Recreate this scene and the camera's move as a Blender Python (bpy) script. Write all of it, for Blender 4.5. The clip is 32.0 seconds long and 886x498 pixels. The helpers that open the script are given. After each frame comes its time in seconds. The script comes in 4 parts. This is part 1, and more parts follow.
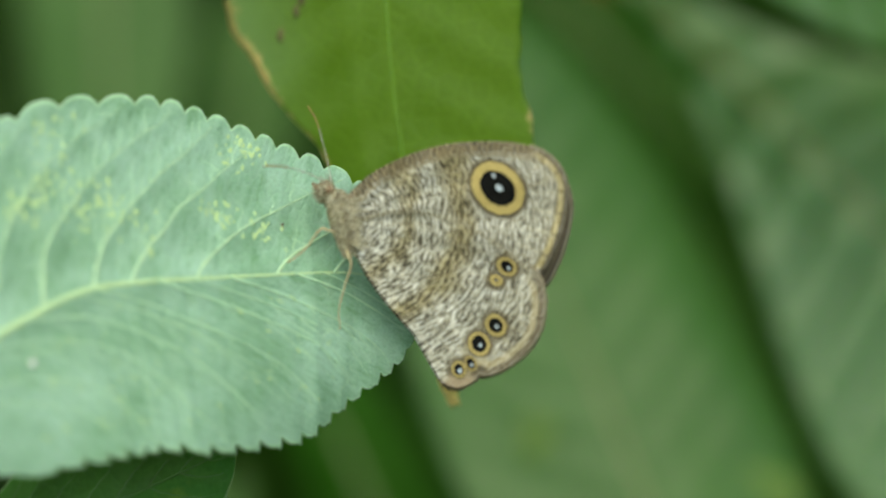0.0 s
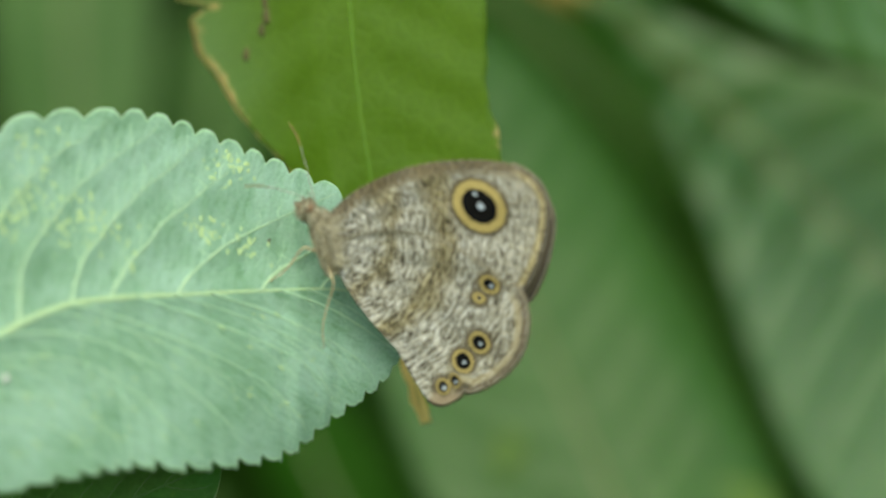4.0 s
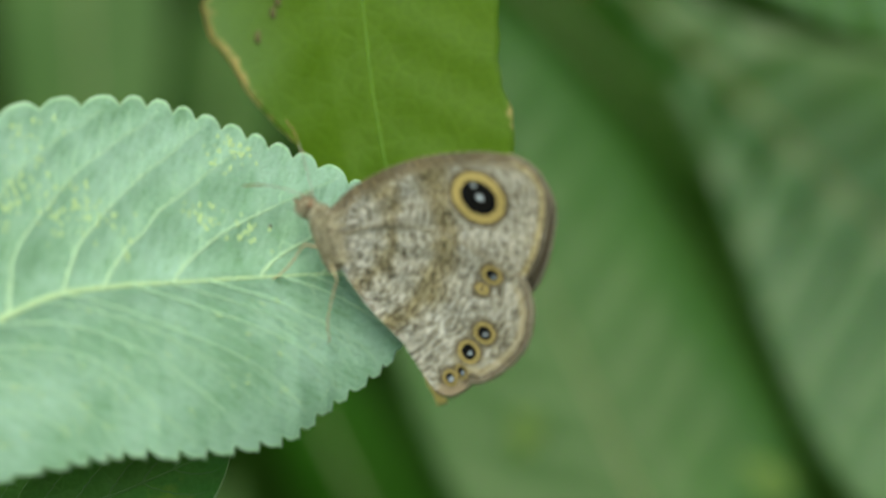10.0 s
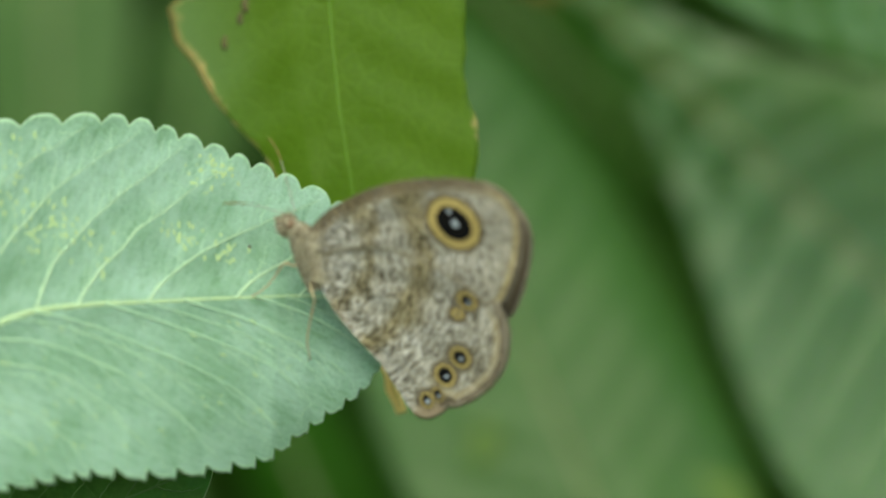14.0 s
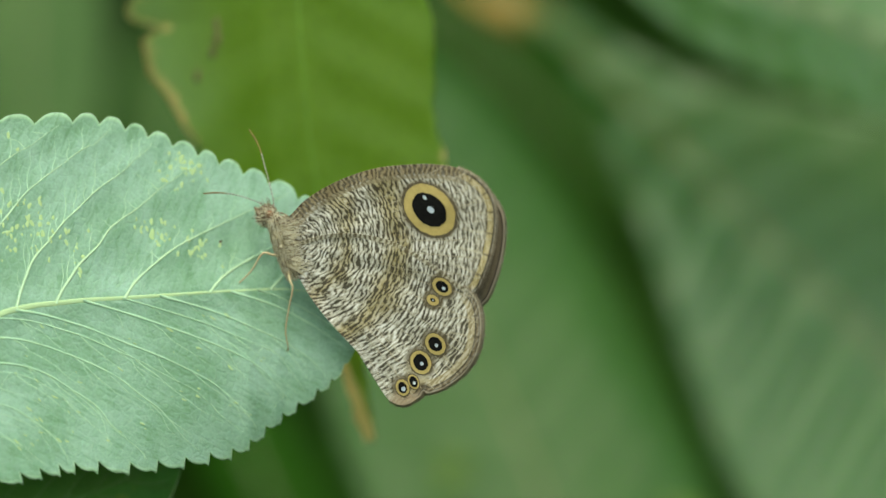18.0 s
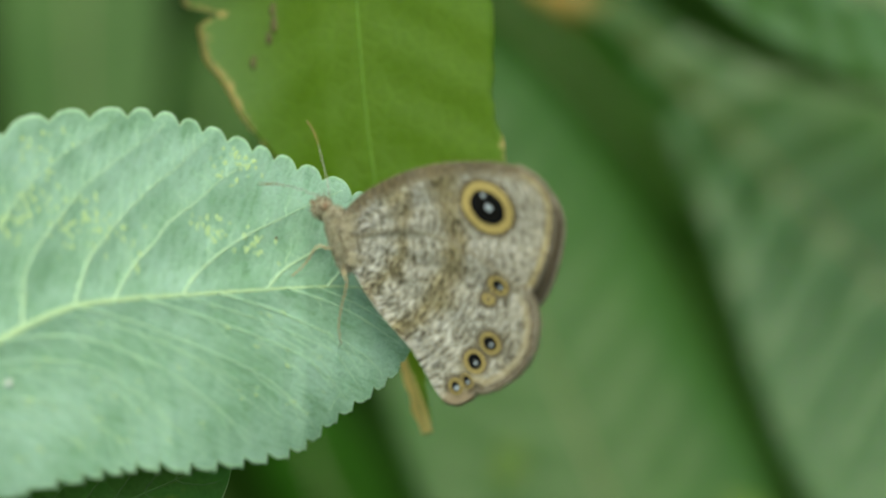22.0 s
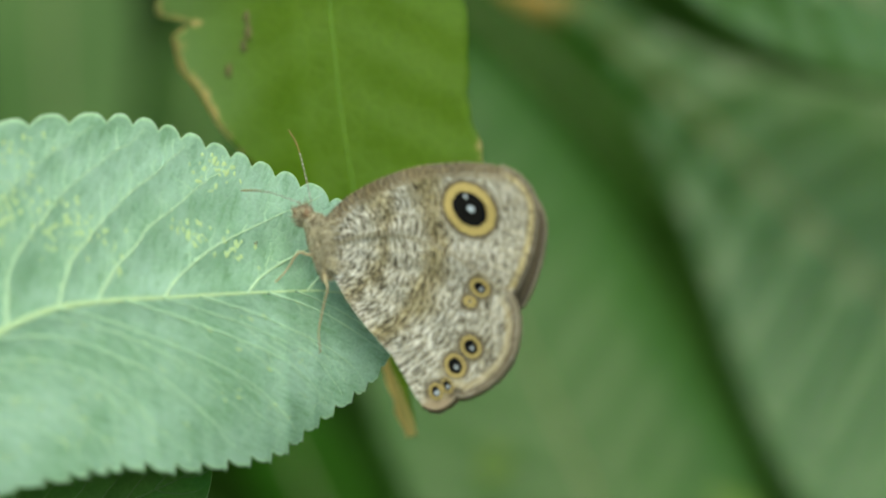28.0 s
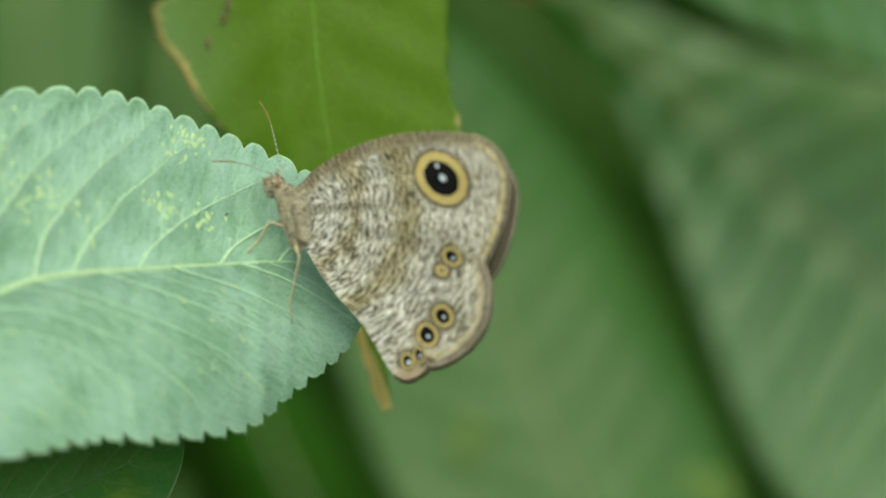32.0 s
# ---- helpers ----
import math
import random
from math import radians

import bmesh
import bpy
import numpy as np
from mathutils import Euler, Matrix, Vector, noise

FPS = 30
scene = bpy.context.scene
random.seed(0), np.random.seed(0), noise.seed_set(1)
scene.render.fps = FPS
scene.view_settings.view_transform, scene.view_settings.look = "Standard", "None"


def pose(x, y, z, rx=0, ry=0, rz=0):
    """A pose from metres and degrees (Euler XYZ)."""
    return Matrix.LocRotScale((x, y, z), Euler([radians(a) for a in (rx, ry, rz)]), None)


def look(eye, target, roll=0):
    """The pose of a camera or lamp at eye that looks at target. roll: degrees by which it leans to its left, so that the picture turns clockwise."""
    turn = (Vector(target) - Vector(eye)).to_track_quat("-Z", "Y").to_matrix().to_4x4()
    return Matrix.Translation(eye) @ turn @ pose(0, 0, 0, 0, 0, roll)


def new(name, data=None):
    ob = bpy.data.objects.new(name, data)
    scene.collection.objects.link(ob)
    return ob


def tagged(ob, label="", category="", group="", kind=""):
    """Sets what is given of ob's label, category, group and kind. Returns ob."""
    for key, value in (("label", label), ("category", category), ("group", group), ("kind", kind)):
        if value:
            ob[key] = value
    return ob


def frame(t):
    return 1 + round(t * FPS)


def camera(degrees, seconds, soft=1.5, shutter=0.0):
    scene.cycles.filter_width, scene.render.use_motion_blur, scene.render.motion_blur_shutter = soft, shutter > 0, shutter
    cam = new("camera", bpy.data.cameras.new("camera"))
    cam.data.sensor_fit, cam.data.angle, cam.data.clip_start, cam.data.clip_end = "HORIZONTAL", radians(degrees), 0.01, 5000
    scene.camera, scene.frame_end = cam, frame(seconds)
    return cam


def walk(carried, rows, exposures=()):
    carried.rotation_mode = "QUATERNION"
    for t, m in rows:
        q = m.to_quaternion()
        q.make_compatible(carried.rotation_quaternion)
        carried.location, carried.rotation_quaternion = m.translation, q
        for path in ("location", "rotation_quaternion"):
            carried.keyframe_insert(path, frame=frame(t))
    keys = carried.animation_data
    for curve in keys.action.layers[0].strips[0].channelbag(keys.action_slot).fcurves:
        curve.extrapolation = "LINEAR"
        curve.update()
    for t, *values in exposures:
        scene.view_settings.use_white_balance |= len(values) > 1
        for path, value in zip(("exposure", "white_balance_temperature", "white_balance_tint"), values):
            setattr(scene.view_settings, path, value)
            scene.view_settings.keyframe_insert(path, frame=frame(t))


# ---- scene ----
D = 0.600                     # distance from the lens to the butterfly
H = 0.90                      # height of the butterfly above the ground
MM = 0.001

# ---- camera: a long lens held by hand, wide open on the butterfly
cam = camera(6.58, 32.0, soft=1.5)
cam.data.dof.use_dof = True
cam.data.dof.focus_distance = 0.606
cam.data.dof.aperture_fstop = 10.5
# seconds, point aimed at in the butterfly's plane (mm), lean (degrees), sway back from the butterfly (mm)
walk(cam, [(t, look((0, -D - back * MM, H), (x * MM, 0, H + z * MM), lean)) for t, x, z, lean, back in [
    (0, -6.716, -2.934, 0.19, 1.26), (0.5, -7.094, -1.933, -0.05, 1.55), (1, -5.402, -2.087, -0.29, 1.63), (1.5, -4.279, -5.403, -0.01, 0.97),
    (2, -5.503, -6.361, -0.57, 0.38), (2.5, -5.670, -4.401, 0.88, 0.25), (3, -5.994, -3.326, -0.41, 0.43), (3.5, -3.992, -1.548, -0.58, 0.50),
    (5.5, -6.306, -2.672, -1.11, 0.26), (6, -4.905, -3.604, -0.55, 0.21), (6.5, -4.760, -4.845, -1.04, 0.08), (7, -4.925, -4.681, -0.78, 0.20),
    (7.5, -7.465, -4.242, -0.96, -0.18), (8, -8.661, -3.315, -0.85, -0.29), (8.5, -9.246, -2.121, -0.77, -0.62), (9, -9.780, -2.259, -1.12, -0.19),
    (9.5, -7.060, -2.470, -1.20, -0.52), (10, -5.447, -3.104, -1.40, -0.71), (10.5, -5.407, -2.449, -0.67, 3.03), (11, -4.431, -2.333, -0.73, 9.22),
    (11.5, -4.707, -1.831, 0.13, 9.32), (12, -4.081, -1.338, -0.46, 9.48), (12.5, -4.444, -2.010, -0.73, 9.54), (13, -3.872, -2.425, -0.29, -0.77),
    (13.5, -2.675, -2.249, -0.38, -0.53), (15.5, -2.696, -3.561, 0.43, 0.20), (16, -4.379, -3.707, -0.10, 0.22), (16.5, -6.020, -1.809, -0.61, 1.51),
    (17, -1.733, -0.319, -0.61, 3.73), (17.5, -0.506, 0.544, -0.92, 9.48), (18, 0.000, -0.000, 0.00, 9.72), (18.5, -1.179, -2.141, -0.07, 4.06),
    (19, -3.464, -2.683, 0.21, 1.26), (19.5, -4.490, -1.972, 0.21, 1.26), (20, -2.762, -0.594, 0.03, 1.03), (20.5, -0.925, 0.294, 0.07, 1.02),
    (21, -2.172, -0.323, -0.03, 0.96), (21.5, -3.111, -0.380, 0.12, 0.92), (22, -4.591, -0.781, 0.18, 0.96), (22.5, -3.071, -1.269, 0.19, 2.28),
    (23, -1.604, -1.189, 0.47, 3.78), (23.5, -2.596, -1.488, 0.30, 2.52), (24, -4.057, -1.805, 1.12, 1.58), (24.5, -3.883, -2.014, 0.09, 1.30),
    (25, -2.805, -2.609, 0.32, 0.77), (25.5, -3.104, -2.449, 0.01, 1.05), (27.5, -3.885, 0.147, -1.24, 1.63), (28, -3.000, -0.603, -1.28, 1.83),
    (28.5, -1.443, -1.815, -1.26, 1.69), (29, -0.734, -1.994, -0.90, 1.82), (29.5, -1.346, -2.355, -1.26, 2.05), (30, -3.916, -2.687, -1.40, 1.98),
    (30.5, -3.422, -3.452, -1.24, 1.85), (31, -3.436, -3.322, -1.51, 1.78), (31.5, -2.403, -2.363, -0.74, 1.84), (32, -1.276, -2.607, -0.65, 1.89),
]], exposures=[(0.0, 0.75, 8000, -4.8), (32.0, 0.75, 8000, -4.8)])

# ---- light: bright overcast sky, a soft high sun behind thin cloud
world = bpy.data.worlds.new("world")
scene.world = world
world.use_nodes = True
sky = world.node_tree.nodes.new("ShaderNodeTexSky")
sky.sky_type = 'NISHITA'
sky.sun_disc = False
sky.sun_elevation = radians(58)
sky.sun_rotation = radians(188)
world.node_tree.links.new(sky.outputs["Color"], world.node_tree.nodes["Background"].inputs["Color"])
world.node_tree.nodes["Background"].inputs["Strength"].default_value = 0.15
sun_data = bpy.data.lights.new("sun", 'SUN')
sun_data.energy = 1.5
sun_data.angle = radians(55)
sun_data.color = (1.0, 0.96, 0.88)
sun = new("sun", sun_data)
# the sun stands high behind the camera, a little to its left
sun.matrix_world = look((-0.12, -0.88, 2.2), (0.0, 0.0, 0.9))


# ---- material helpers
def shader(name):
    m = bpy.data.materials.new(name)
    m.use_nodes = True
    return m, m.node_tree, m.node_tree.nodes["Principled BSDF"]


def node(nt, kind, links=(), **values):
    n = nt.nodes.new("ShaderNode" + kind)
    for key, value in values.items():
        setattr(n, key, value)
    for slot, source in links:
        if isinstance(source, bpy.types.NodeSocket):
            nt.links.new(source, n.inputs[slot])
        else:
            n.inputs[slot].default_value = source
    return n


def noise_at(nt, vector, scale, detail=3.0, rough=0.55, distort=0.0):
    return node(nt, "TexNoise", [("Vector", vector), ("Scale", scale), ("Detail", detail),
                                 ("Roughness", rough), ("Distortion", distort)]).outputs["Fac"]


def ramp(nt, fac, stops):
    r = node(nt, "ValToRGB", [("Fac", fac)])
    while len(r.color_ramp.elements) < len(stops):
        r.color_ramp.elements.new(0.5)
    for e, (at, col) in zip(r.color_ramp.elements, stops):
        e.position = at
        e.color = (*col, 1) if len(col) == 3 else col
    return r.outputs["Color"]


def mix(nt, fac, a, b, how='MIX'):
    m = node(nt, "MixRGB", [("Fac", fac), ("Color1", a), ("Color2", b)])
    m.blend_type = how
    return m.outputs["Color"]


def sums(nt, op, a, b=0.0, c=0.0):
    return node(nt, "Math", [(0, a), (1, b), (2, c)], operation=op).outputs[0]


def rgb(r, g, b):
    return (r, g, b, 1.0)


def leaf_material(name, base, alt, through_col, share=0.3, rough=0.45, gloss=0.5, cell=0.0022, blotch=0.012, edge=None, relief=0.25, crease=0.0, stain=None):
    """A leaf's skin: two greens in blotches and grain, a net of fine cells in relief, light passing through."""
    m, nt, bsdf = shader(name)
    co = node(nt, "TexCoord").outputs["Object"]
    big = noise_at(nt, co, 1 / blotch, 3, 0.6)
    fine = noise_at(nt, co, 4 / cell, 2, 0.6)
    col = mix(nt, ramp(nt, big, [(0.35, (0, 0, 0)), (0.68, (1, 1, 1))]), rgb(*base), rgb(*alt))
    col = mix(nt, 0.25, col, ramp(nt, fine, [(0.3, (0.25, 0.25, 0.25)), (0.7, (1, 1, 1))]), 'MULTIPLY')
    net = node(nt, "TexVoronoi", [("Vector", co), ("Scale", 1 / cell)], feature='DISTANCE_TO_EDGE').outputs["Distance"]
    line = ramp(nt, net, [(0.0, (1, 1, 1)), (0.12, (0, 0, 0))])
    col = mix(nt, sums(nt, 'MULTIPLY', line, 0.09), col, rgb(*[min(1, c * 1.5 + 0.03) for c in alt]))
    if edge:
        uv = node(nt, "SeparateXYZ", [(0, node(nt, "UVMap").outputs[0])]).outputs
        ragged = sums(nt, 'ADD', uv[1], sums(nt, 'MULTIPLY', sums(nt, 'SUBTRACT', sums(nt, 'ADD', big, noise_at(nt, co, 900.0, 2, 0.6)), 1.0), edge[2]))
        # a paler green painted in by the first map value, for the flap's sheen
        if len(edge) > 3:
            col = mix(nt, sums(nt, 'MULTIPLY', uv[0], 0.42), col, rgb(*edge[3]))
        col = mix(nt, ramp(nt, ragged, [(edge[0], (0, 0, 0)), (edge[0] + 0.3 * edge[2] + 0.012, (1, 1, 1))]), col, rgb(*edge[1]))
    if stain:
        near = node(nt, "VectorMath", [(0, co), (1, (stain[0] * MM, 0, stain[1] * MM))], operation='SUBTRACT').outputs[0]
        near = node(nt, "VectorMath", [(0, near), (1, (1, 0, 1))], operation='MULTIPLY').outputs[0]
        reach = sums(nt, 'ADD', sums(nt, 'DIVIDE', node(nt, "VectorMath", [(0, near)], operation='LENGTH').outputs["Value"], stain[2] * MM), sums(nt, 'MULTIPLY', sums(nt, 'SUBTRACT', noise_at(nt, co, 900.0, 3, 0.6), 0.5), 1.6))
        col = mix(nt, sums(nt, 'MULTIPLY', ramp(nt, reach, [(0.05, (1, 1, 1)), (1.0, (0, 0, 0))]), 0.8), col, rgb(*stain[3]))
    if crease:
        half = node(nt, "SeparateXYZ", [(0, node(nt, "UVMap").outputs[0])]).outputs[0]
        long = []
        for angle, scale in ((-27, (620, 700, 3000)), (70, (520, 700, 2300))):
            turned = node(nt, "VectorRotate", [("Vector", co), ("Axis", (0, 1, 0)), ("Angle", radians(angle))]).outputs[0]
            long.append(noise_at(nt, node(nt, "VectorMath", [(0, turned), (1, scale)], operation='MULTIPLY').outputs[0], 1.0, 3, 0.6, 0.6))
        long = mix(nt, half, long[0], long[1])
        col = mix(nt, crease, col, ramp(nt, long, [(0.33, (0.52, 0.66, 0.48)), (0.47, (0.90, 0.94, 0.89)), (0.60, (1.0, 1.0, 1.0))]), 'MULTIPLY')
        fine = sums(nt, 'ADD', fine, sums(nt, 'MULTIPLY', long, 2.2))
    nt.links.new(col, bsdf.inputs["Base Color"])
    nt.links.new(sums(nt, 'MULTIPLY_ADD', fine, 0.2, rough - 0.1), bsdf.inputs["Roughness"])
    bsdf.inputs["Specular IOR Level"].default_value = gloss
    height = sums(nt, 'ADD', sums(nt, 'MULTIPLY', ramp(nt, net, [(0, (1, 1, 1)), (0.2, (0, 0, 0))]), -0.5), sums(nt, 'MULTIPLY', fine, 0.5))
    bump = node(nt, "Bump", [("Height", height), ("Strength", relief), ("Distance", cell * 0.2)]).outputs[0]
    nt.links.new(bump, bsdf.inputs["Normal"])
    trans = node(nt, "BsdfTranslucent", [("Color", mix(nt, 0.45, col, rgb(*through_col))), ("Normal", bump)])
    both = node(nt, "MixShader", [(0, share), (1, bsdf.outputs[0]), (2, trans.outputs[0])])
    nt.links.new(both.outputs[0], nt.nodes["Material Output"].inputs[0])
    return m


def plain(name, base, alt, rough=0.6, scale=0.001, bump=0.2):
    m, nt, bsdf = shader(name)
    co = node(nt, "TexCoord").outputs["Object"]
    f = noise_at(nt, co, 1 / scale, 3)
    nt.links.new(mix(nt, ramp(nt, f, [(0.3, (0, 0, 0)), (0.7, (1, 1, 1))]), rgb(*base), rgb(*alt)), bsdf.inputs["Base Color"])
    bsdf.inputs["Roughness"].default_value = rough
    nt.links.new(node(nt, "Bump", [("Height", f), ("Strength", bump), ("Distance", scale * 0.2)]).outputs[0], bsdf.inputs["Normal"])
    return m


# eyespots of each wing: centre (mm from the root), half axes of ring and pupil, turn, glints, width of the brown rim, height
FORE_SPOTS = [((11.09, 3.04), (2.30, 1.73), (1.56, 1.12), -43, [(0.10, 0.00, 0.32, 0.22), (-0.38, 0.95, 0.20, 0.12)], 1.10, 0.04)]
HIND_SPOTS = [((12.10, -2.99), (0.84, 0.62), (0.56, 0.40), -38, [(0.13, -0.12, 0.15, 0.13)], 1.2, 0.04),
              ((11.35, -4.05), (0.52, 0.40), (0.22, 0.14), -30, [(0.0, 0.0, 0.07, 0.05)], 1.25, 0.04),
              ((11.53, -7.52), (0.92, 0.74), (0.62, 0.50), -50, [(0.09, -0.09, 0.15, 0.14)], 1.14, 0.04),
              ((10.34, -8.98), (0.95, 0.80), (0.68, 0.56), -60, [(0.10, -0.10, 0.15, 0.14)], 1.14, 0.04),
              ((9.77, -10.52), (0.60, 0.42), (0.46, 0.31), -65, [(0.07, -0.1, 0.13, 0.12)], 1.15, 0.04),
              ((8.89, -11.00), (0.66, 0.54), (0.46, 0.35), -70, [(0.08, -0.10, 0.19, 0.18)], 1.15, 0.06)]


def band(nt, fac, low, high, soft=0.03):
    """1 between low and high, soft at both ends."""
    up = node(nt, "MapRange", [("Value", fac), ("From Min", low - soft), ("From Max", low + soft)], interpolation_type='SMOOTHSTEP').outputs[0]
    down = node(nt, "MapRange", [("Value", fac), ("From Min", high + soft), ("From Max", high - soft)], interpolation_type='SMOOTHSTEP').outputs[0]
    return sums(nt, 'MULTIPLY', up, down)


def wing_material(name, lift, origin, spots, hind):
    """Scaled wing: wavy dark strokes on arcs round the root over silvery grey, two broken ochre bands, brown halos
    round the eyespots, a ticked leading edge and a margin of tan cells between dark lines."""
    m, nt, bsdf = shader(name)
    co = node(nt, "TexCoord").outputs["Object"]
    at = node(nt, "VectorMath", [(0, co), (1, (origin[0] * MM, 0, origin[1] * MM))], operation='SUBTRACT').outputs[0]
    sep = node(nt, "SeparateXYZ", [(0, at)]).outputs
    r = sums(nt, 'SQRT', sums(nt, 'ADD', sums(nt, 'MULTIPLY', sep[0], sep[0]), sums(nt, 'MULTIPLY', sep[2], sep[2])))
    rmm = sums(nt, 'MULTIPLY', r, 1000.0)
    along = sums(nt, 'MULTIPLY', sums(nt, 'ARCTAN2', sep[2], sep[0]), sums(nt, 'ADD', rmm, 1.5))
    edge = node(nt, "SeparateXYZ", [(0, node(nt, "UVMap", uv_map="UVMap").outputs[0])]).outputs
    lead = node(nt, "SeparateXYZ", [(0, node(nt, "UVMap", uv_map="Lead").outputs[0])]).outputs
    d, on, front, arc = edge[0], edge[1], lead[0], lead[1]

    def polar(across, down, seed):
        return node(nt, "CombineXYZ", [(0, sums(nt, 'MULTIPLY', rmm, across)), (1, sums(nt, 'MULTIPLY', along, down)), (2, lift + seed)]).outputs[0]

    sway = noise_at(nt, polar(0.40, 0.42, 4.0), 1.0, 2, 0.5)
    kink = noise_at(nt, polar(1.6, 1.05, 9.0), 1.0, 2, 0.5)
    phase = sums(nt, 'ADD', sums(nt, 'MULTIPLY', sway, 22.0), sums(nt, 'MULTIPLY', kink, 12.0))
    wave = sums(nt, 'SINE', sums(nt, 'MULTIPLY_ADD', rmm, 17.0, phase))
    broken = noise_at(nt, polar(5.7, 1.4, 0.0), 1.0, 3.0, 0.6, 0.25)
    stroke = sums(nt, 'ADD', sums(nt, 'MULTIPLY_ADD', broken, 1.2, -0.10), sums(nt, 'MULTIPLY', wave, 0.13))
    fleck = noise_at(nt, co, 5200.0, 2, 0.6)
    patch = noise_at(nt, co, 260.0, 2, 0.5)
    ground = mix(nt, ramp(nt, fleck, [(0.3, (0, 0, 0)), (0.72, (1, 1, 1))]), rgb(0.36, 0.335, 0.25), rgb(0.64, 0.62, 0.53))
    crest = ramp(nt, stroke, [(0.30, (1, 1, 1)), (0.44, (0, 0, 0))])
    ground = mix(nt, sums(nt, 'MULTIPLY', crest, 0.85), ground, rgb(0.84, 0.835, 0.79))
    away = sums(nt, 'ADD', rmm, sums(nt, 'MULTIPLY', sums(nt, 'SUBTRACT', patch, 0.5), 4.0))
    bands = ramp(nt, sums(nt, 'DIVIDE', away, 20.0),
                 [(0.19, (0, 0, 0)), (0.27, (0.9, 0.9, 0.9)), (0.31, (0.15, 0.15, 0.15)), (0.37, (0.1, 0.1, 0.1)), (0.43, (1, 1, 1)), (0.47, (0.9, 0.9, 0.9)), (0.53, (0, 0, 0)), (0.95, (0.3, 0.3, 0.3))])
    ground = mix(nt, sums(nt, 'MULTIPLY', bands, 0.68), ground, rgb(0.32, 0.24, 0.05))
    dark = ramp(nt, sums(nt, 'ADD', stroke, sums(nt, 'MULTIPLY', bands, 0.045)), [(0.50, (0, 0, 0)), (0.62, (1, 1, 1))])
    # halos
    halo = None
    for (sx, sz), (ra, rb), _, turn, _, _, _ in spots:
        near = node(nt, "VectorMath", [(0, co), (1, (sx * MM, 0, sz * MM))], operation='SUBTRACT').outputs[0]
        near = node(nt, "VectorRotate", [("Vector", near), ("Axis", (0, 1, 0)), ("Angle", radians(turn))]).outputs[0]
        near = node(nt, "VectorMath", [(0, near), (1, (1000 / (ra + 0.42), 0, 1000 / (rb + 0.42)))], operation='MULTIPLY').outputs[0]
        span = sums(nt, 'ADD', node(nt, "VectorMath", [(0, near)], operation='LENGTH').outputs["Value"], sums(nt, 'MULTIPLY', sums(nt, 'SUBTRACT', stroke, 0.5), 0.25))
        mask = node(nt, "MapRange", [("Value", span), ("From Min", 1.06), ("From Max", 0.80)], interpolation_type='SMOOTHSTEP').outputs[0]
        halo = mask if halo is None else sums(nt, 'MAXIMUM', halo, mask)
    col = mix(nt, sums(nt, 'MULTIPLY', dark, 0.94), ground, rgb(0.050, 0.041, 0.024))
    col = mix(nt, sums(nt, 'MULTIPLY', halo, 0.78), col, rgb(0.115, 0.088, 0.042))
    # leading edge
    tick = sums(nt, 'SINE', sums(nt, 'ADD', sums(nt, 'MULTIPLY', arc, 2 * math.pi / 0.40), sums(nt, 'ADD', sums(nt, 'MULTIPLY', kink, 14.0), sums(nt, 'MULTIPLY', d, 2.5))))
    tick = ramp(nt, sums(nt, 'ADD', sums(nt, 'MULTIPLY_ADD', tick, 0.28, 0.5), sums(nt, 'MULTIPLY', sums(nt, 'SUBTRACT', broken, 0.5), 1.2)), [(0.38, (0, 0, 0)), (0.70, (1, 1, 1))])
    if hind:
        lobe = node(nt, "VectorMath", [(0, co), (1, (9.1 * MM, 0, -12.1 * MM))], operation='SUBTRACT').outputs[0]
        lobe = node(nt, "VectorMath", [(0, lobe), (1, (1000 / 1.5, 0, 1000 / 0.85))], operation='MULTIPLY').outputs[0]
        lobe = node(nt, "MapRange", [("Value", node(nt, "VectorMath", [(0, lobe)], operation='LENGTH').outputs["Value"]), ("From Min", 1.15), ("From Max", 0.6)], interpolation_type='SMOOTHSTEP').outputs[0]
        rail = sums(nt, 'MULTIPLY', band(nt, d, -0.2, 0.34), front)
        col = mix(nt, sums(nt, 'MULTIPLY', rail, 0.75), col, mix(nt, tick, rgb(0.13, 0.10, 0.05), rgb(0.62, 0.58, 0.44)))
        lines = [((-0.1, 0.14), (0.34, 0.29, 0.20), 0.8), ((0.14, 0.23), (0.06, 0.045, 0.025), 0.85), ((0.23, 0.42), (0.20, 0.15, 0.085), 0.75),
                 ((0.42, 0.53), (0.06, 0.045, 0.025), 0.8), ((0.53, 1.05), (0.50, 0.40, 0.21), 0.5)]
    else:
        rail = sums(nt, 'MULTIPLY', band(nt, d, -0.2, 0.80, 0.08), front)
        col = mix(nt, sums(nt, 'MULTIPLY', rail, 0.85), col, mix(nt, tick, rgb(0.085, 0.062, 0.03), rgb(0.35, 0.275, 0.155)))
        col = mix(nt, sums(nt, 'MULTIPLY', sums(nt, 'MULTIPLY', band(nt, d, 0.84, 1.12, 0.06), front), 0.7), col, rgb(0.27, 0.22, 0.13))
        lines = [((-0.1, 0.10), (0.26, 0.21, 0.14), 0.7), ((0.10, 0.27), (0.05, 0.038, 0.02), 0.9), ((0.25, 0.72), (0.54, 0.43, 0.19), 0.65),
                 ((0.74, 0.84), (0.11, 0.085, 0.05), 0.5), ((0.84, 1.35), (0.50, 0.46, 0.36), 0.25)]
    cell = ramp(nt, sums(nt, 'MULTIPLY_ADD', sums(nt, 'SINE', sums(nt, 'MULTIPLY', arc, 2 * math.pi / 1.75)), 0.5, 0.5), [(0.0, (1, 1, 1)), (0.05, (0, 0, 0))])
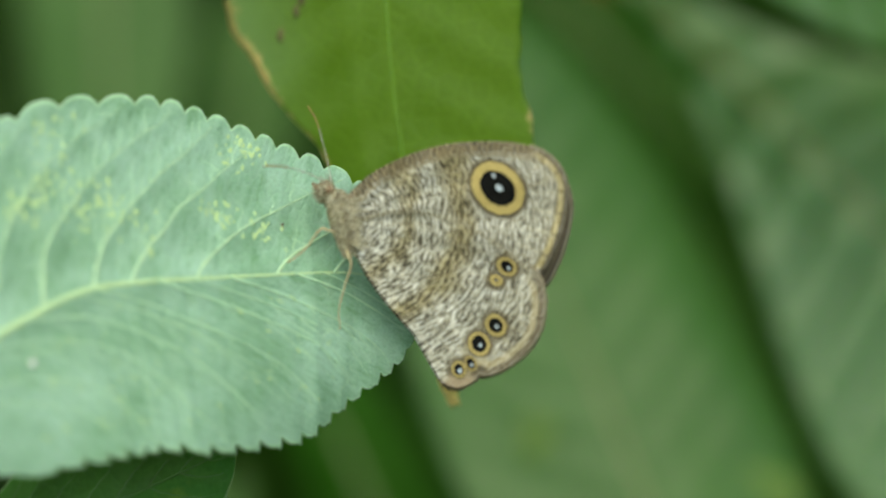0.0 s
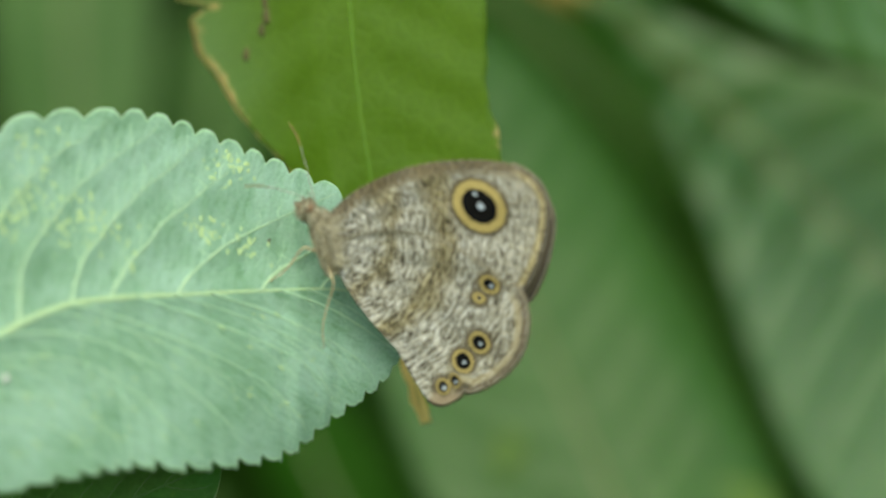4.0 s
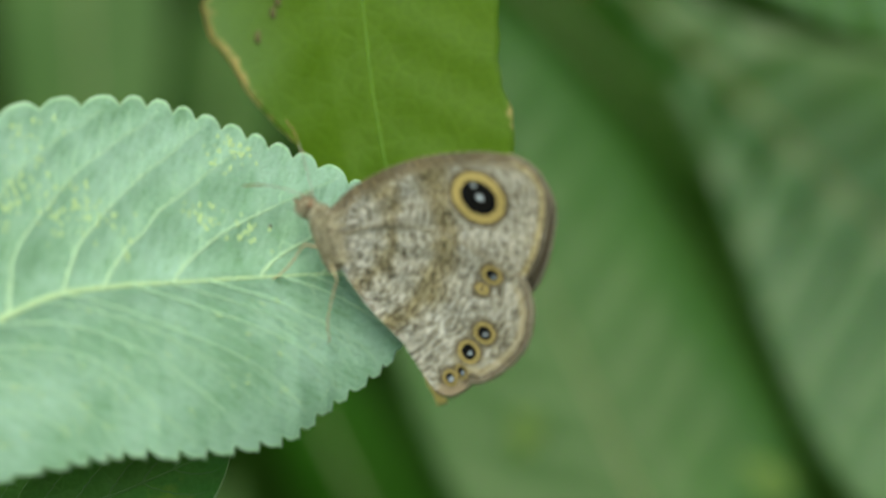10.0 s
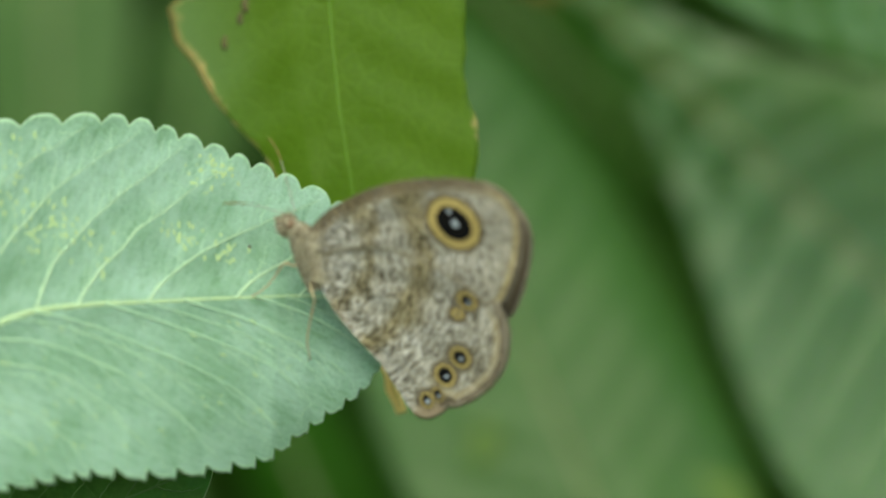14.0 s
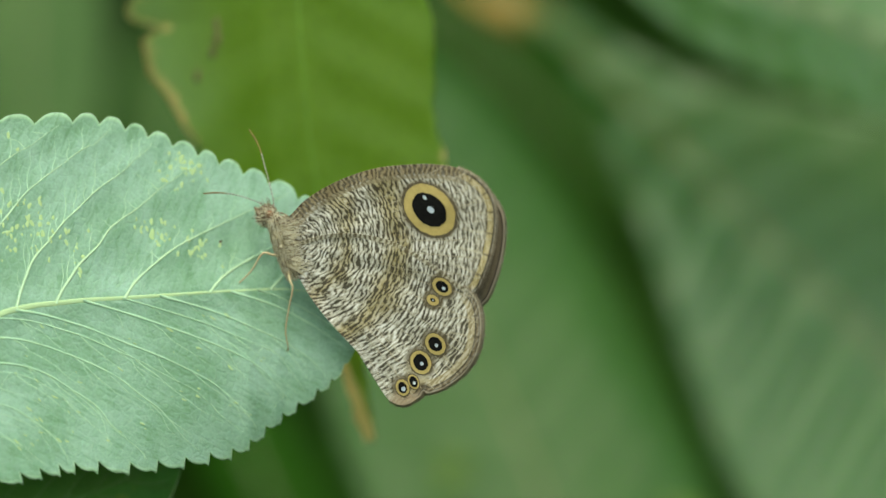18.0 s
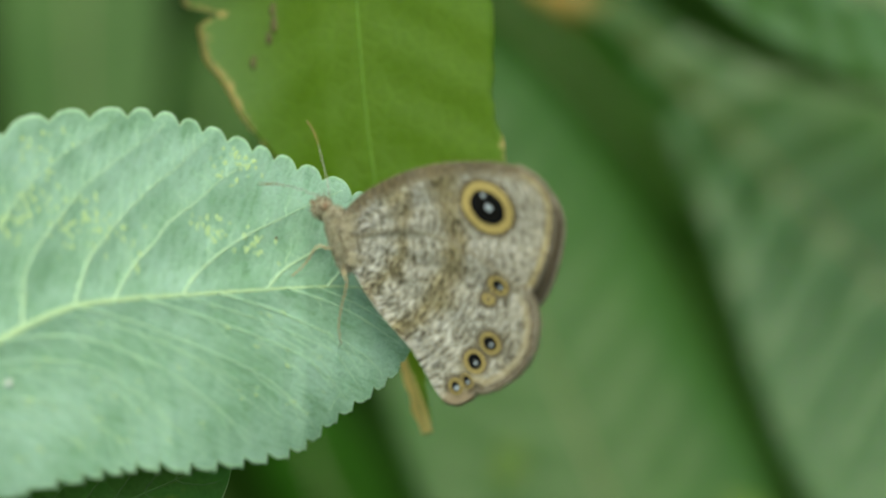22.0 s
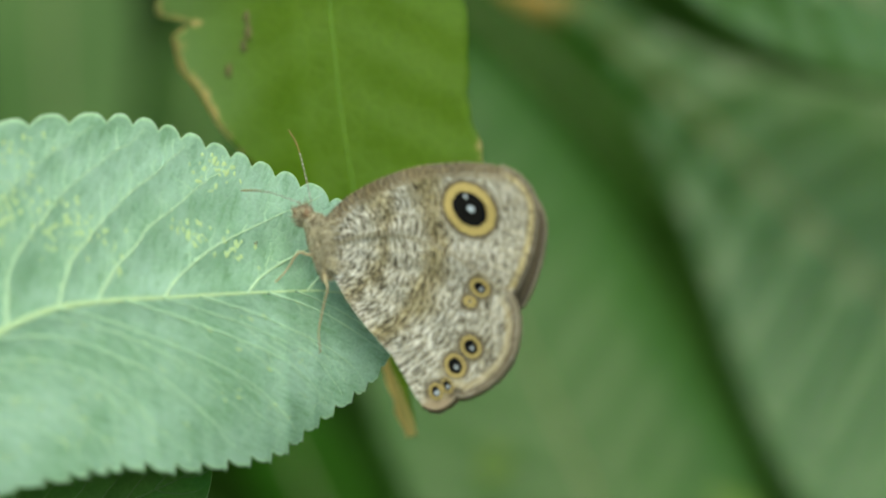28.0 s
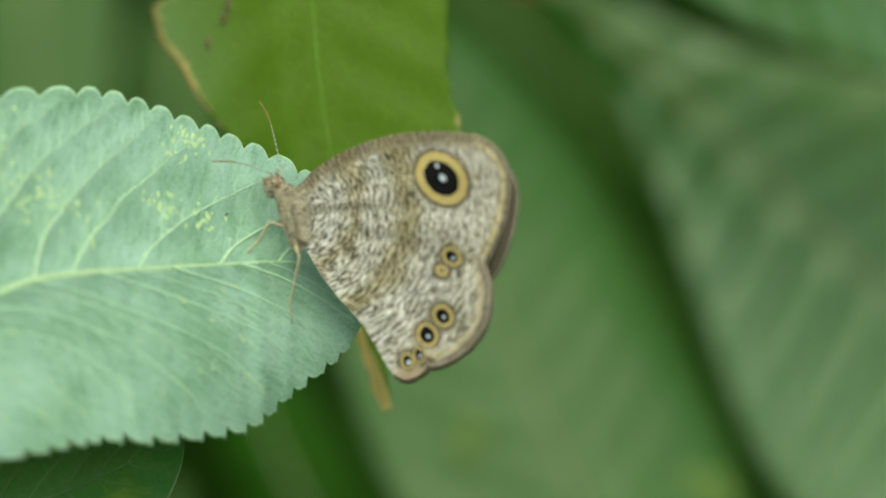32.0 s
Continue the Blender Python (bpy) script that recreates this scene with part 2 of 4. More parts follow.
    for (low, high), tone, share in lines:
        col = mix(nt, sums(nt, 'MULTIPLY', sums(nt, 'MULTIPLY', band(nt, d, low, high), on), share), col, rgb(*tone))
    col = mix(nt, sums(nt, 'MULTIPLY', sums(nt, 'MULTIPLY', cell, on), sums(nt, 'MULTIPLY', band(nt, d, 0.15, 0.7, 0.1), 0.7)), col, rgb(0.07, 0.055, 0.03))
    col = mix(nt, sums(nt, 'MULTIPLY', sums(nt, 'MULTIPLY', cell, on), sums(nt, 'MULTIPLY', band(nt, d, 0.8, 2.6, 0.3), 0.45)), col, rgb(0.66, 0.60, 0.42))
    if hind:
        col = mix(nt, sums(nt, 'MULTIPLY', lobe, 0.7), col, rgb(0.50, 0.38, 0.25))
    nt.links.new(col, bsdf.inputs["Base Color"])
    bsdf.inputs["Roughness"].default_value = 0.55
    bsdf.inputs["Specular IOR Level"].default_value = 0.35
    h = sums(nt, 'ADD', sums(nt, 'MULTIPLY', stroke, -1.0), sums(nt, 'MULTIPLY', fleck, 0.4))
    nt.links.new(node(nt, "Bump", [("Height", h), ("Strength", 0.45), ("Distance", 0.00012)]).outputs[0], bsdf.inputs["Normal"])
    return m


def margin_material(name):
    """Brown upper margin of the far wing: a dark line, a paler one within, and a grey fringe."""
    m, nt, bsdf = shader(name)
    co = node(nt, "TexCoord").outputs["Object"]
    d = node(nt, "SeparateXYZ", [(0, node(nt, "UVMap", uv_map="UVMap").outputs[0])]).outputs[0]
    col = mix(nt, noise_at(nt, co, 2600.0, 3, 0.6), rgb(0.12, 0.092, 0.058), rgb(0.27, 0.22, 0.145))
    for (low, high), tone, share in (((-0.1, 0.16), (0.36, 0.31, 0.23), 0.8), ((0.16, 0.27), (0.045, 0.034, 0.02), 0.8), ((0.42, 0.55), (0.25, 0.20, 0.12), 0.5)):
        col = mix(nt, sums(nt, 'MULTIPLY', band(nt, d, low, high), share), col, rgb(*tone))
    nt.links.new(col, bsdf.inputs["Base Color"])
    bsdf.inputs["Roughness"].default_value = 0.65
    return m


PALE_LEAF = leaf_material("pale_leaf", (0.318, 0.565, 0.375), (0.500, 0.765, 0.620), (0.36, 0.76, 0.32), 0.34, 0.45, 0.45, 0.0007, 0.006, edge=(0.978, (0.52, 0.76, 0.52), 0.004), relief=0.32, crease=0.6)
PALE_VEIN = plain("pale_vein", (0.50, 0.69, 0.36), (0.45, 0.66, 0.37), 0.5, 0.001)
LOW_NERVE = plain("low_nerve", (0.49, 0.74, 0.47), (0.43, 0.70, 0.48), 0.5, 0.001)
PALE_NERVE = plain("pale_nerve", (0.50, 0.71, 0.43), (0.44, 0.67, 0.43), 0.5, 0.001)
FLECK = plain("yellow_fleck", (0.52, 0.70, 0.30), (0.46, 0.67, 0.36), 0.6, 0.0005)
DARK_LEAF = leaf_material("dark_leaf", (0.058, 0.215, 0.028), (0.085, 0.255, 0.048), (0.10, 0.30, 0.02), 0.25, 0.42, 0.3, 0.0016, 0.008, edge=(0.965, (0.30, 0.46, 0.20), 0.004), stain=(16.1, 1.95, 2.2, (0.24, 0.36, 0.05)))
HANG_LEAF = leaf_material("hanging_leaf", (0.14, 0.285, 0.014), (0.175, 0.33, 0.026), (0.47, 0.77, 0.01), 0.42, 0.36, 0.5, 0.0016, 0.010, (0.95, (0.78, 0.62, 0.25), 0.2, (0.27, 0.42, 0.22)), 0.1)
BROAD_LEAF = leaf_material("broad_leaf", (0.047, 0.150, 0.022), (0.063, 0.178, 0.030), (0.15, 0.32, 0.02), 0.25, 0.42, 0.42, 0.003, 0.02)
RIB_LEAF = leaf_material("ribbed_leaf", (0.050, 0.162, 0.024), (0.068, 0.198, 0.035), (0.15, 0.32, 0.02), 0.22, 0.34, 0.8, 0.003, 0.02)
# a darker copy of the leaf green, its shade painted into the colour
SHADE_LEAF = leaf_material("shade_green_leaf", (0.020, 0.071, 0.007), (0.027, 0.092, 0.009), (0.08, 0.28, 0.01), 0.25, 0.6, 0.04, 0.003, 0.02)
# leaf green darkened in the colour, for shade the open foliage doesn't get
FAR_LEAF_SHADE = leaf_material("far_leaf_shade", (0.016, 0.050, 0.005), (0.026, 0.078, 0.007), (0.08, 0.26, 0.01), 0.2, 0.55, 0.12, 0.004, 0.03)
LOW_LEAF = leaf_material("low_leaf", (0.028, 0.122, 0.009), (0.040, 0.150, 0.013), (0.12, 0.40, 0.02), 0.3, 0.5, 0.05, 0.003, 0.02)
GLOW_LEAF = leaf_material("lit_leaf", (0.10, 0.22, 0.02), (0.13, 0.26, 0.03), (0.4, 0.7, 0.02), 0.4, 0.45, 0.4, 0.003, 0.02)
OLIVE_LEAF = leaf_material("olive_leaf", (0.062, 0.15, 0.034), (0.078, 0.175, 0.040), (0.2, 0.4, 0.03), 0.25, 0.5, 0.2, 0.003, 0.02)
DARK_VEIN = plain("dark_vein", (0.085, 0.23, 0.05), (0.07, 0.20, 0.04), 0.45, 0.002)
RUST = plain("rusty_gall", (0.55, 0.24, 0.05), (0.40, 0.30, 0.08), 0.6, 0.0004)
HANG_VEIN = plain("hanging_vein", (0.17, 0.33, 0.03), (0.14, 0.30, 0.025), 0.45, 0.002)
MID_VEIN = plain("mid_vein", (0.15, 0.20, 0.07), (0.18, 0.22, 0.09), 0.5, 0.002)
BROWN_VEIN = plain("brown_vein", (0.13, 0.145, 0.05), (0.16, 0.18, 0.06), 0.5, 0.002)
STALK = plain("stalk", (0.10, 0.18, 0.05), (0.16, 0.16, 0.07), 0.6, 0.004)
# near-black green: the thicket's inner shade put into the backdrop's colour
THICKET_SHADE = plain("thicket", (0.006, 0.02, 0.003), (0.015, 0.045, 0.007), 0.8, 0.06, 0.8)
SCAR = plain("leaf_scar", (0.08, 0.085, 0.025), (0.14, 0.13, 0.04), 0.8, 0.0005)
DEAD = plain("withered_leaf", (0.52, 0.33, 0.07), (0.36, 0.21, 0.06), 0.7, 0.006)
SOIL = plain("soil", (0.07, 0.055, 0.035), (0.04, 0.035, 0.02), 0.9, 0.03, 0.6)
FORE_WING = wing_material("forewing_scales", 0.0, (-0.2, 0.3), FORE_SPOTS, False)
HIND_WING = wing_material("hindwing_scales", 7.3, (-0.4, 0.9), HIND_SPOTS, True)
WING_EDGE = margin_material("wing_margin")
WING_VEIN = plain("wing_vein", (0.50, 0.45, 0.33), (0.36, 0.31, 0.20), 0.6, 0.0006)
FRINGE = plain("wing_fringe", (0.34, 0.29, 0.21), (0.20, 0.16, 0.10), 0.7, 0.0004)
RING = plain("eyespot_yellow", (0.53, 0.41, 0.145), (0.45, 0.34, 0.12), 0.55, 0.0005)
RIM = plain("eyespot_brown", (0.07, 0.055, 0.03), (0.14, 0.11, 0.06), 0.6, 0.0004)
PUPIL = plain("eyespot_black", (0.008, 0.008, 0.008), (0.012, 0.012, 0.011), 0.85, 0.0004)
GLINT = plain("eyespot_silver", (0.60, 0.67, 0.74), (0.42, 0.50, 0.58), 0.35, 0.0003)
FUR = plain("body_fur", (0.25, 0.185, 0.11), (0.13, 0.095, 0.055), 0.8, 0.0005, 0.6)
BELLY = plain("belly_fur", (0.64, 0.58, 0.40), (0.50, 0.44, 0.27), 0.8, 0.0005, 0.6)
GREY_FUR = plain("grey_fur", (0.66, 0.62, 0.47), (0.52, 0.48, 0.34), 0.8, 0.0005, 0.6)
LEG = plain("leg_tan", (0.62, 0.53, 0.33), (0.50, 0.40, 0.23), 0.6, 0.0005)
FEELER = plain("feeler_dark", (0.16, 0.13, 0.10), (0.09, 0.07, 0.05), 0.5, 0.0004)
FEELER_WHITE = plain("feeler_white", (0.6, 0.58, 0.5), (0.5, 0.48, 0.42), 0.5, 0.0004)
CLUB = plain("feeler_club", (0.30, 0.19, 0.05), (0.17, 0.10, 0.03), 0.5, 0.0004)
COMPOUND = plain("compound_eye", (0.26, 0.13, 0.07), (0.34, 0.20, 0.11), 0.3, 0.0001)
PUPIL.node_tree.nodes["Principled BSDF"].inputs["Specular IOR Level"].default_value = 0.03
DROP = plain("white_bead", (0.82, 0.84, 0.82), (0.75, 0.78, 0.76), 0.15, 0.0005)


# ---- mesh helpers
def part(name, bm, material, parent, label=""):
    data = bpy.data.meshes.new(name)
    bm.to_mesh(data)
    bm.free()
    for p in data.polygons:
        p.use_smooth = True
    for mat in material if isinstance(material, (list, tuple)) else [material]:
        data.materials.append(mat)
    ob = new(name, data)
    ob.parent = parent
    if label:
        tagged(ob, label)
    return ob


def spline(points, n, closed=False):
    """n points on a smooth curve through the given ones."""
    p = np.array(points, float)
    p = np.vstack([p[-1], p, p[0], p[1]]) if closed else np.vstack([2 * p[0] - p[1], p, 2 * p[-1] - p[-2]])
    k = len(p) - 3
    out = []
    for s in np.linspace(0, k, n, endpoint=not closed):
        i = min(int(s), k - 1)
        f = s - i
        a, b, c, d = p[i:i + 4]
        out.append(0.5 * (2 * b + (c - a) * f + (2 * a - 5 * b + 4 * c - d) * f * f + (3 * b - a - 3 * c + d) * f ** 3))
    return np.array(out)


def tube(bm, points, radii, sides=7, flat=1.0, index=0):
    """A tapered tube along points (mm); flat squeezes it in depth."""
    pts = [Vector(p) for p in points]
    rings = []
    for i, p in enumerate(pts):
        d = (pts[min(i + 1, len(pts) - 1)] - pts[max(i - 1, 0)]).normalized()
        a = d.cross(Vector((0, 1, 0)))
        a = a.normalized() if a.length > 1e-4 else Vector((1, 0, 0))
        b = a.cross(d)
        r = radii[i] if hasattr(radii, "__len__") else radii
        rings.append([bm.verts.new((p + a * r * math.cos(2 * math.pi * k / sides) + b * r * flat * math.sin(2 * math.pi * k / sides)) * MM)
                      for k in range(sides)])
    for q, w in zip(rings, rings[1:]):
        for k in range(sides):
            bm.faces.new((q[k], q[(k + 1) % sides], w[(k + 1) % sides], w[k])).material_index = index
    for ends in (rings[0], rings[-1]):
        bm.faces.new(ends).material_index = index


def ball(bm, centre, size, turn=0.0, index=0, seg=16):
    """An ellipsoid (mm), turned about the depth axis."""
    m = Matrix.Translation(Vector(centre) * MM) @ Matrix.Rotation(radians(turn), 4, 'Y') @ Matrix.Diagonal((*[s * MM for s in size], 1))
    got = bmesh.ops.create_uvsphere(bm, u_segments=seg, v_segments=seg // 2 + 2, radius=1.0, matrix=m)
    for v in got["verts"]:
        for f in v.link_faces:
            f.material_index = index


def sheet(rows, uvs=None, more=None):
    """A bmesh from a grid of points (metres); more holds a second map, named Lead."""
    bm = bmesh.new()
    grid = [[bm.verts.new(p) for p in row] for row in rows]
    maps = [(bm.loops.layers.uv.new("UVMap"), uvs)] + ([(bm.loops.layers.uv.new("Lead"), more)] if more is not None else [])
    for i in range(len(grid) - 1):
        for j in range(len(grid[0]) - 1):
            f = bm.faces.new((grid[i][j], grid[i + 1][j], grid[i + 1][j + 1], grid[i][j + 1]))
            for layer, values in maps:
                if values is not None:
                    for loop, (a, b) in zip(f.loops, ((i, j), (i + 1, j), (i + 1, j + 1), (i, j + 1))):
                        loop[layer].uv = values[a][b]
    return bm


def thicken(ob, mm):
    mod = ob.modifiers.new("thickness", 'SOLIDIFY')
    mod.thickness = mm * MM
    mod.offset = 0


def empty(name, at):
    ob = new(name)
    ob.empty_display_size = 0.005
    ob.location = (at[0] * MM, at[1] * MM, H + at[2] * MM)
    return ob


# ---- the ground and the stand of foliage behind
def build_ground():
    bm = bmesh.new()
    n = 60
    grid = []
    for i in range(n + 1):
        row = []
        for j in range(n + 1):
            a, b = (i / n * 2 - 1), (j / n * 2 - 1)
            x, y = 60 * a * abs(a) ** 3, 60 * b * abs(b) ** 3
            row.append(bm.verts.new((x, y, 0.02 * noise.noise(Vector((x * 3, y * 3, 0))))))
        grid.append(row)
    for i in range(n):
        for j in range(n):
            bm.faces.new((grid[i][j], grid[i + 1][j], grid[i + 1][j + 1], grid[i][j + 1]))
    ground = part("ground", bm, SOIL, None)
    tagged(ground, "bare dark soil under the shrubs", "ground", kind="structure")


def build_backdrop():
    """A plain sheet added to close the thicket, its shade painted as near-black green, far out of focus."""
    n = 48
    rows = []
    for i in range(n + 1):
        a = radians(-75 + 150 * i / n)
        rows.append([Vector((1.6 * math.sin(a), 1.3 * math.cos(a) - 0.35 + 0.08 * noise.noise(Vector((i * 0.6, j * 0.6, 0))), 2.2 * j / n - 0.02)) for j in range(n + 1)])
    ob = part("backdrop", sheet(rows), THICKET_SHADE, None)
    tagged(ob, "added near-black green sheet standing for the thicket's shaded depth", "foliage", kind="structure")


def build_foliage():
    """Far leaves of the thicket, hung at random in a deep band behind everything, coloured dark to look shaded."""
    rng = random.Random(11)
    bm = bmesh.new()
    for k in range(3000):
        x = rng.uniform(-0.75, 0.75)
        z = rng.uniform(0.05, 1.75)
        y = rng.uniform(0.26, 0.62)
        if k >= 900:
            a = radians(rng.uniform(-76, 76))
            deep = rng.uniform(0.0, 0.28)
            x, y, z = (1.55 - deep) * math.sin(a), (1.25 - deep) * math.cos(a) - 0.35, rng.uniform(0.03, 2.2)
            if y < 0.3 and abs(x) < 0.8:
                continue
        length, wide = rng.uniform(0.07, 0.15), rng.uniform(0.016, 0.034)
        m = Matrix.Translation((x, y, z)) @ Euler((rng.uniform(-0.7, 0.5), rng.uniform(-3.1, 3.1), rng.uniform(-0.7, 0.7))).to_matrix().to_4x4()
        rows = []
        for i in range(9):
            u = i / 8
            w = wide * math.sin(math.pi * min(1, u * 0.96 + 0.02)) ** 0.75
            rows.append([bm.verts.new(m @ Vector((v * w, abs(v) * w * 0.35 - 0.12 * length * u * u, (u - 0.5) * length))) for v in (-1, -0.5, 0, 0.5, 1)])
        for a, b in zip(rows, rows[1:]):
            for j in range(4):
                bm.faces.new((a[j], b[j], b[j + 1], a[j + 1]))
    ob = part("foliage", bm, FAR_LEAF_SHADE, None)
    tagged(ob, "dense leaves of the thicket behind, their green darkened for shade", "foliage", kind="stuff")


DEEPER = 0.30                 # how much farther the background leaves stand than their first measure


def big_leaf(name, label, base, tip, width, facing, material, fold=0.25, droop=0.1, ribs=9, rib_height=0.6, shape=0.8, vein=MID_VEIN, slant=0.9, stalk=None, rib=0.9, blunt=0.72, upper=1.0, roll=0.0, narrow=1.0):
    """A broad leaf from base to tip (mm, about the butterfly); facing is the blade's normal, droop bows it, ribs quilt it."""
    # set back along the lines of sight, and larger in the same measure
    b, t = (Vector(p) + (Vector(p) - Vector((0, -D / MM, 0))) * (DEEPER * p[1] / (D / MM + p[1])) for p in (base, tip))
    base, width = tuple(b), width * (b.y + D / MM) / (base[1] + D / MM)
    axis = t - b
    length = axis.length
    axis.normalize()
    n = Vector(facing)
    n = (n - axis * n.dot(axis)).normalized()
    side = axis.cross(n)

    def at(u, v):
        w = width * max(0.0, math.sin(math.pi * min(1.0, 0.02 + 0.98 * u ** shape))) ** blunt
        w *= narrow if v < 0 else 1.0
        d = abs(v) * w
        ph = (u * length - slant * d) / length * ribs
        q = math.sin(math.pi * (ph % 1.0)) ** 2
        up = -fold * d + rib_height * (upper if v < 0 else 1.0) * q * min(1, 4 * abs(v)) * (1.15 - abs(v)) - droop * length * (2 * u - 1) ** 2
        up += 0.8 * noise.noise(Vector((u * 4, v * 2, length))) - roll * w * max(0.0, v) ** 3
        return axis * (u * length) + side * (v * w) + n * up

    thing = empty(name, base)
    us = [i / 70 for i in range(71)]
    vs = [j / 16 for j in range(-16, 17)]
    blade = part("blade", sheet([[at(u, v) * MM for v in vs] for u in us], [[(u, abs(v)) for v in vs] for u in us]), material, thing)
    thicken(blade, 0.35)
    bm = bmesh.new()
    tube(bm, [at(u, 0) + n * 0.15 for u in us[:68]], [rib * (1 - u) + 0.1 for u in us[:68]], 8)
    part("midrib", bm, vein, thing)
    if stalk:
        bm = bmesh.new()
        ends = spline([(0, 0, 0), tuple(Vector(stalk) * 0.4 - n * 3), stalk], 10)
        tube(bm, ends, [1.0 + 0.05 * i for i in range(10)], 8)
        part("petiole", bm, STALK, thing)
    tagged(thing, label, "leaf", "background leaves")
    return thing, at, n


def build_big_leaves():
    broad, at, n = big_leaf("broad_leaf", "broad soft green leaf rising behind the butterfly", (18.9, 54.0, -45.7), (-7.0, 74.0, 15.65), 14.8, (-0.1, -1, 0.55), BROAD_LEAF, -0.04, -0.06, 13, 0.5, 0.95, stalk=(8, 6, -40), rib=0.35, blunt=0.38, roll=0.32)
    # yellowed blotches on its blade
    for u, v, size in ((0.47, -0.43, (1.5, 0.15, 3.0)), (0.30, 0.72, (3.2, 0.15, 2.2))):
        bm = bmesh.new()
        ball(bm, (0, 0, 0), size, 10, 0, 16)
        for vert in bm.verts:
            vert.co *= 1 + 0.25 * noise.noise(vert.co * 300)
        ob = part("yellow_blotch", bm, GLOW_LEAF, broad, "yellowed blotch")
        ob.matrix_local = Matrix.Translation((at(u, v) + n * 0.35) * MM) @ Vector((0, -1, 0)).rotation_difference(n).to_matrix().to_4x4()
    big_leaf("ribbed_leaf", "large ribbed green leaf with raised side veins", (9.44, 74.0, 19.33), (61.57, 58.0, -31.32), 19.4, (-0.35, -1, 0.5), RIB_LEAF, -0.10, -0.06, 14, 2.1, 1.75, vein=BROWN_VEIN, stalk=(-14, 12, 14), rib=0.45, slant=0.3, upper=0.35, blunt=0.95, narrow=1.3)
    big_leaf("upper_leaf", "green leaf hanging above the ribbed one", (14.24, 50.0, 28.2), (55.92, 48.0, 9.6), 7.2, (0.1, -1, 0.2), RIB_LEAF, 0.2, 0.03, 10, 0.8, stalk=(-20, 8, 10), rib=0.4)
    # this leaf's shade comes from its darkened green
    big_leaf("shaded_leaf", "leaf between broader leaves, its green darkened for shade", (-3.29, 100.0, 25.72), (19.5, 98.0, 1.5), 9.6, (0.1, -1, 0.2), SHADE_LEAF, 0.2, 0.05, 8, 0.6, stalk=(-20, 8, 12), rib=0.4)
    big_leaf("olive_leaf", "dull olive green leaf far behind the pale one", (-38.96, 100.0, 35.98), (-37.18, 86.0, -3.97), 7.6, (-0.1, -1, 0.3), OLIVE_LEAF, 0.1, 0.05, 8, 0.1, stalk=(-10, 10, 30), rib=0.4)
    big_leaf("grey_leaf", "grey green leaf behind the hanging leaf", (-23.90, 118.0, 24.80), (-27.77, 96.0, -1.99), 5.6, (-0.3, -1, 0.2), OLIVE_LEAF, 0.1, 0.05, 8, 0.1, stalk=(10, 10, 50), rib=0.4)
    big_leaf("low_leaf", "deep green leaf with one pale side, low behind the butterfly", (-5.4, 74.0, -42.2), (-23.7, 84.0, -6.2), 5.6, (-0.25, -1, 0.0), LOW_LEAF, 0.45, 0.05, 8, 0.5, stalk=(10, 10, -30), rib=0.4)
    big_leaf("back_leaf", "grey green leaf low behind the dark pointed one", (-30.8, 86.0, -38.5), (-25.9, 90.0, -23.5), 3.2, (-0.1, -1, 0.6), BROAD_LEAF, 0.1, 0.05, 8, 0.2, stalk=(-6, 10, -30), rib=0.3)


def build_withered_scrap():
    base = (8.25, 98.0, 21.80)
    thing = empty("withered_leaf", base)
    rows = []
    for i in range(15):
        u = i / 14
        w = 1.4 * math.sin(math.pi * (0.1 + 0.85 * u)) ** 0.6
        rows.append([Vector((u * 9 - 5.0, 0.8 * abs(v) + 0.7 * math.sin(5 * u), v * w - 3.0 * u + 1.0)) * MM for v in (-1, -0.6, -0.2, 0.2, 0.6, 1)])
    ob = part("blade", sheet(rows), DEAD, thing)
    thicken(ob, 0.4)
    bm = bmesh.new()
    tube(bm, [(-5, 0, 1), (-9, 4, 6), (-12, 8, 14)], [0.5, 0.6, 0.8])
    part("petiole", bm, DEAD, thing)
    tagged(thing, "curled brown withered scrap of leaf", "leaf", "background leaves")


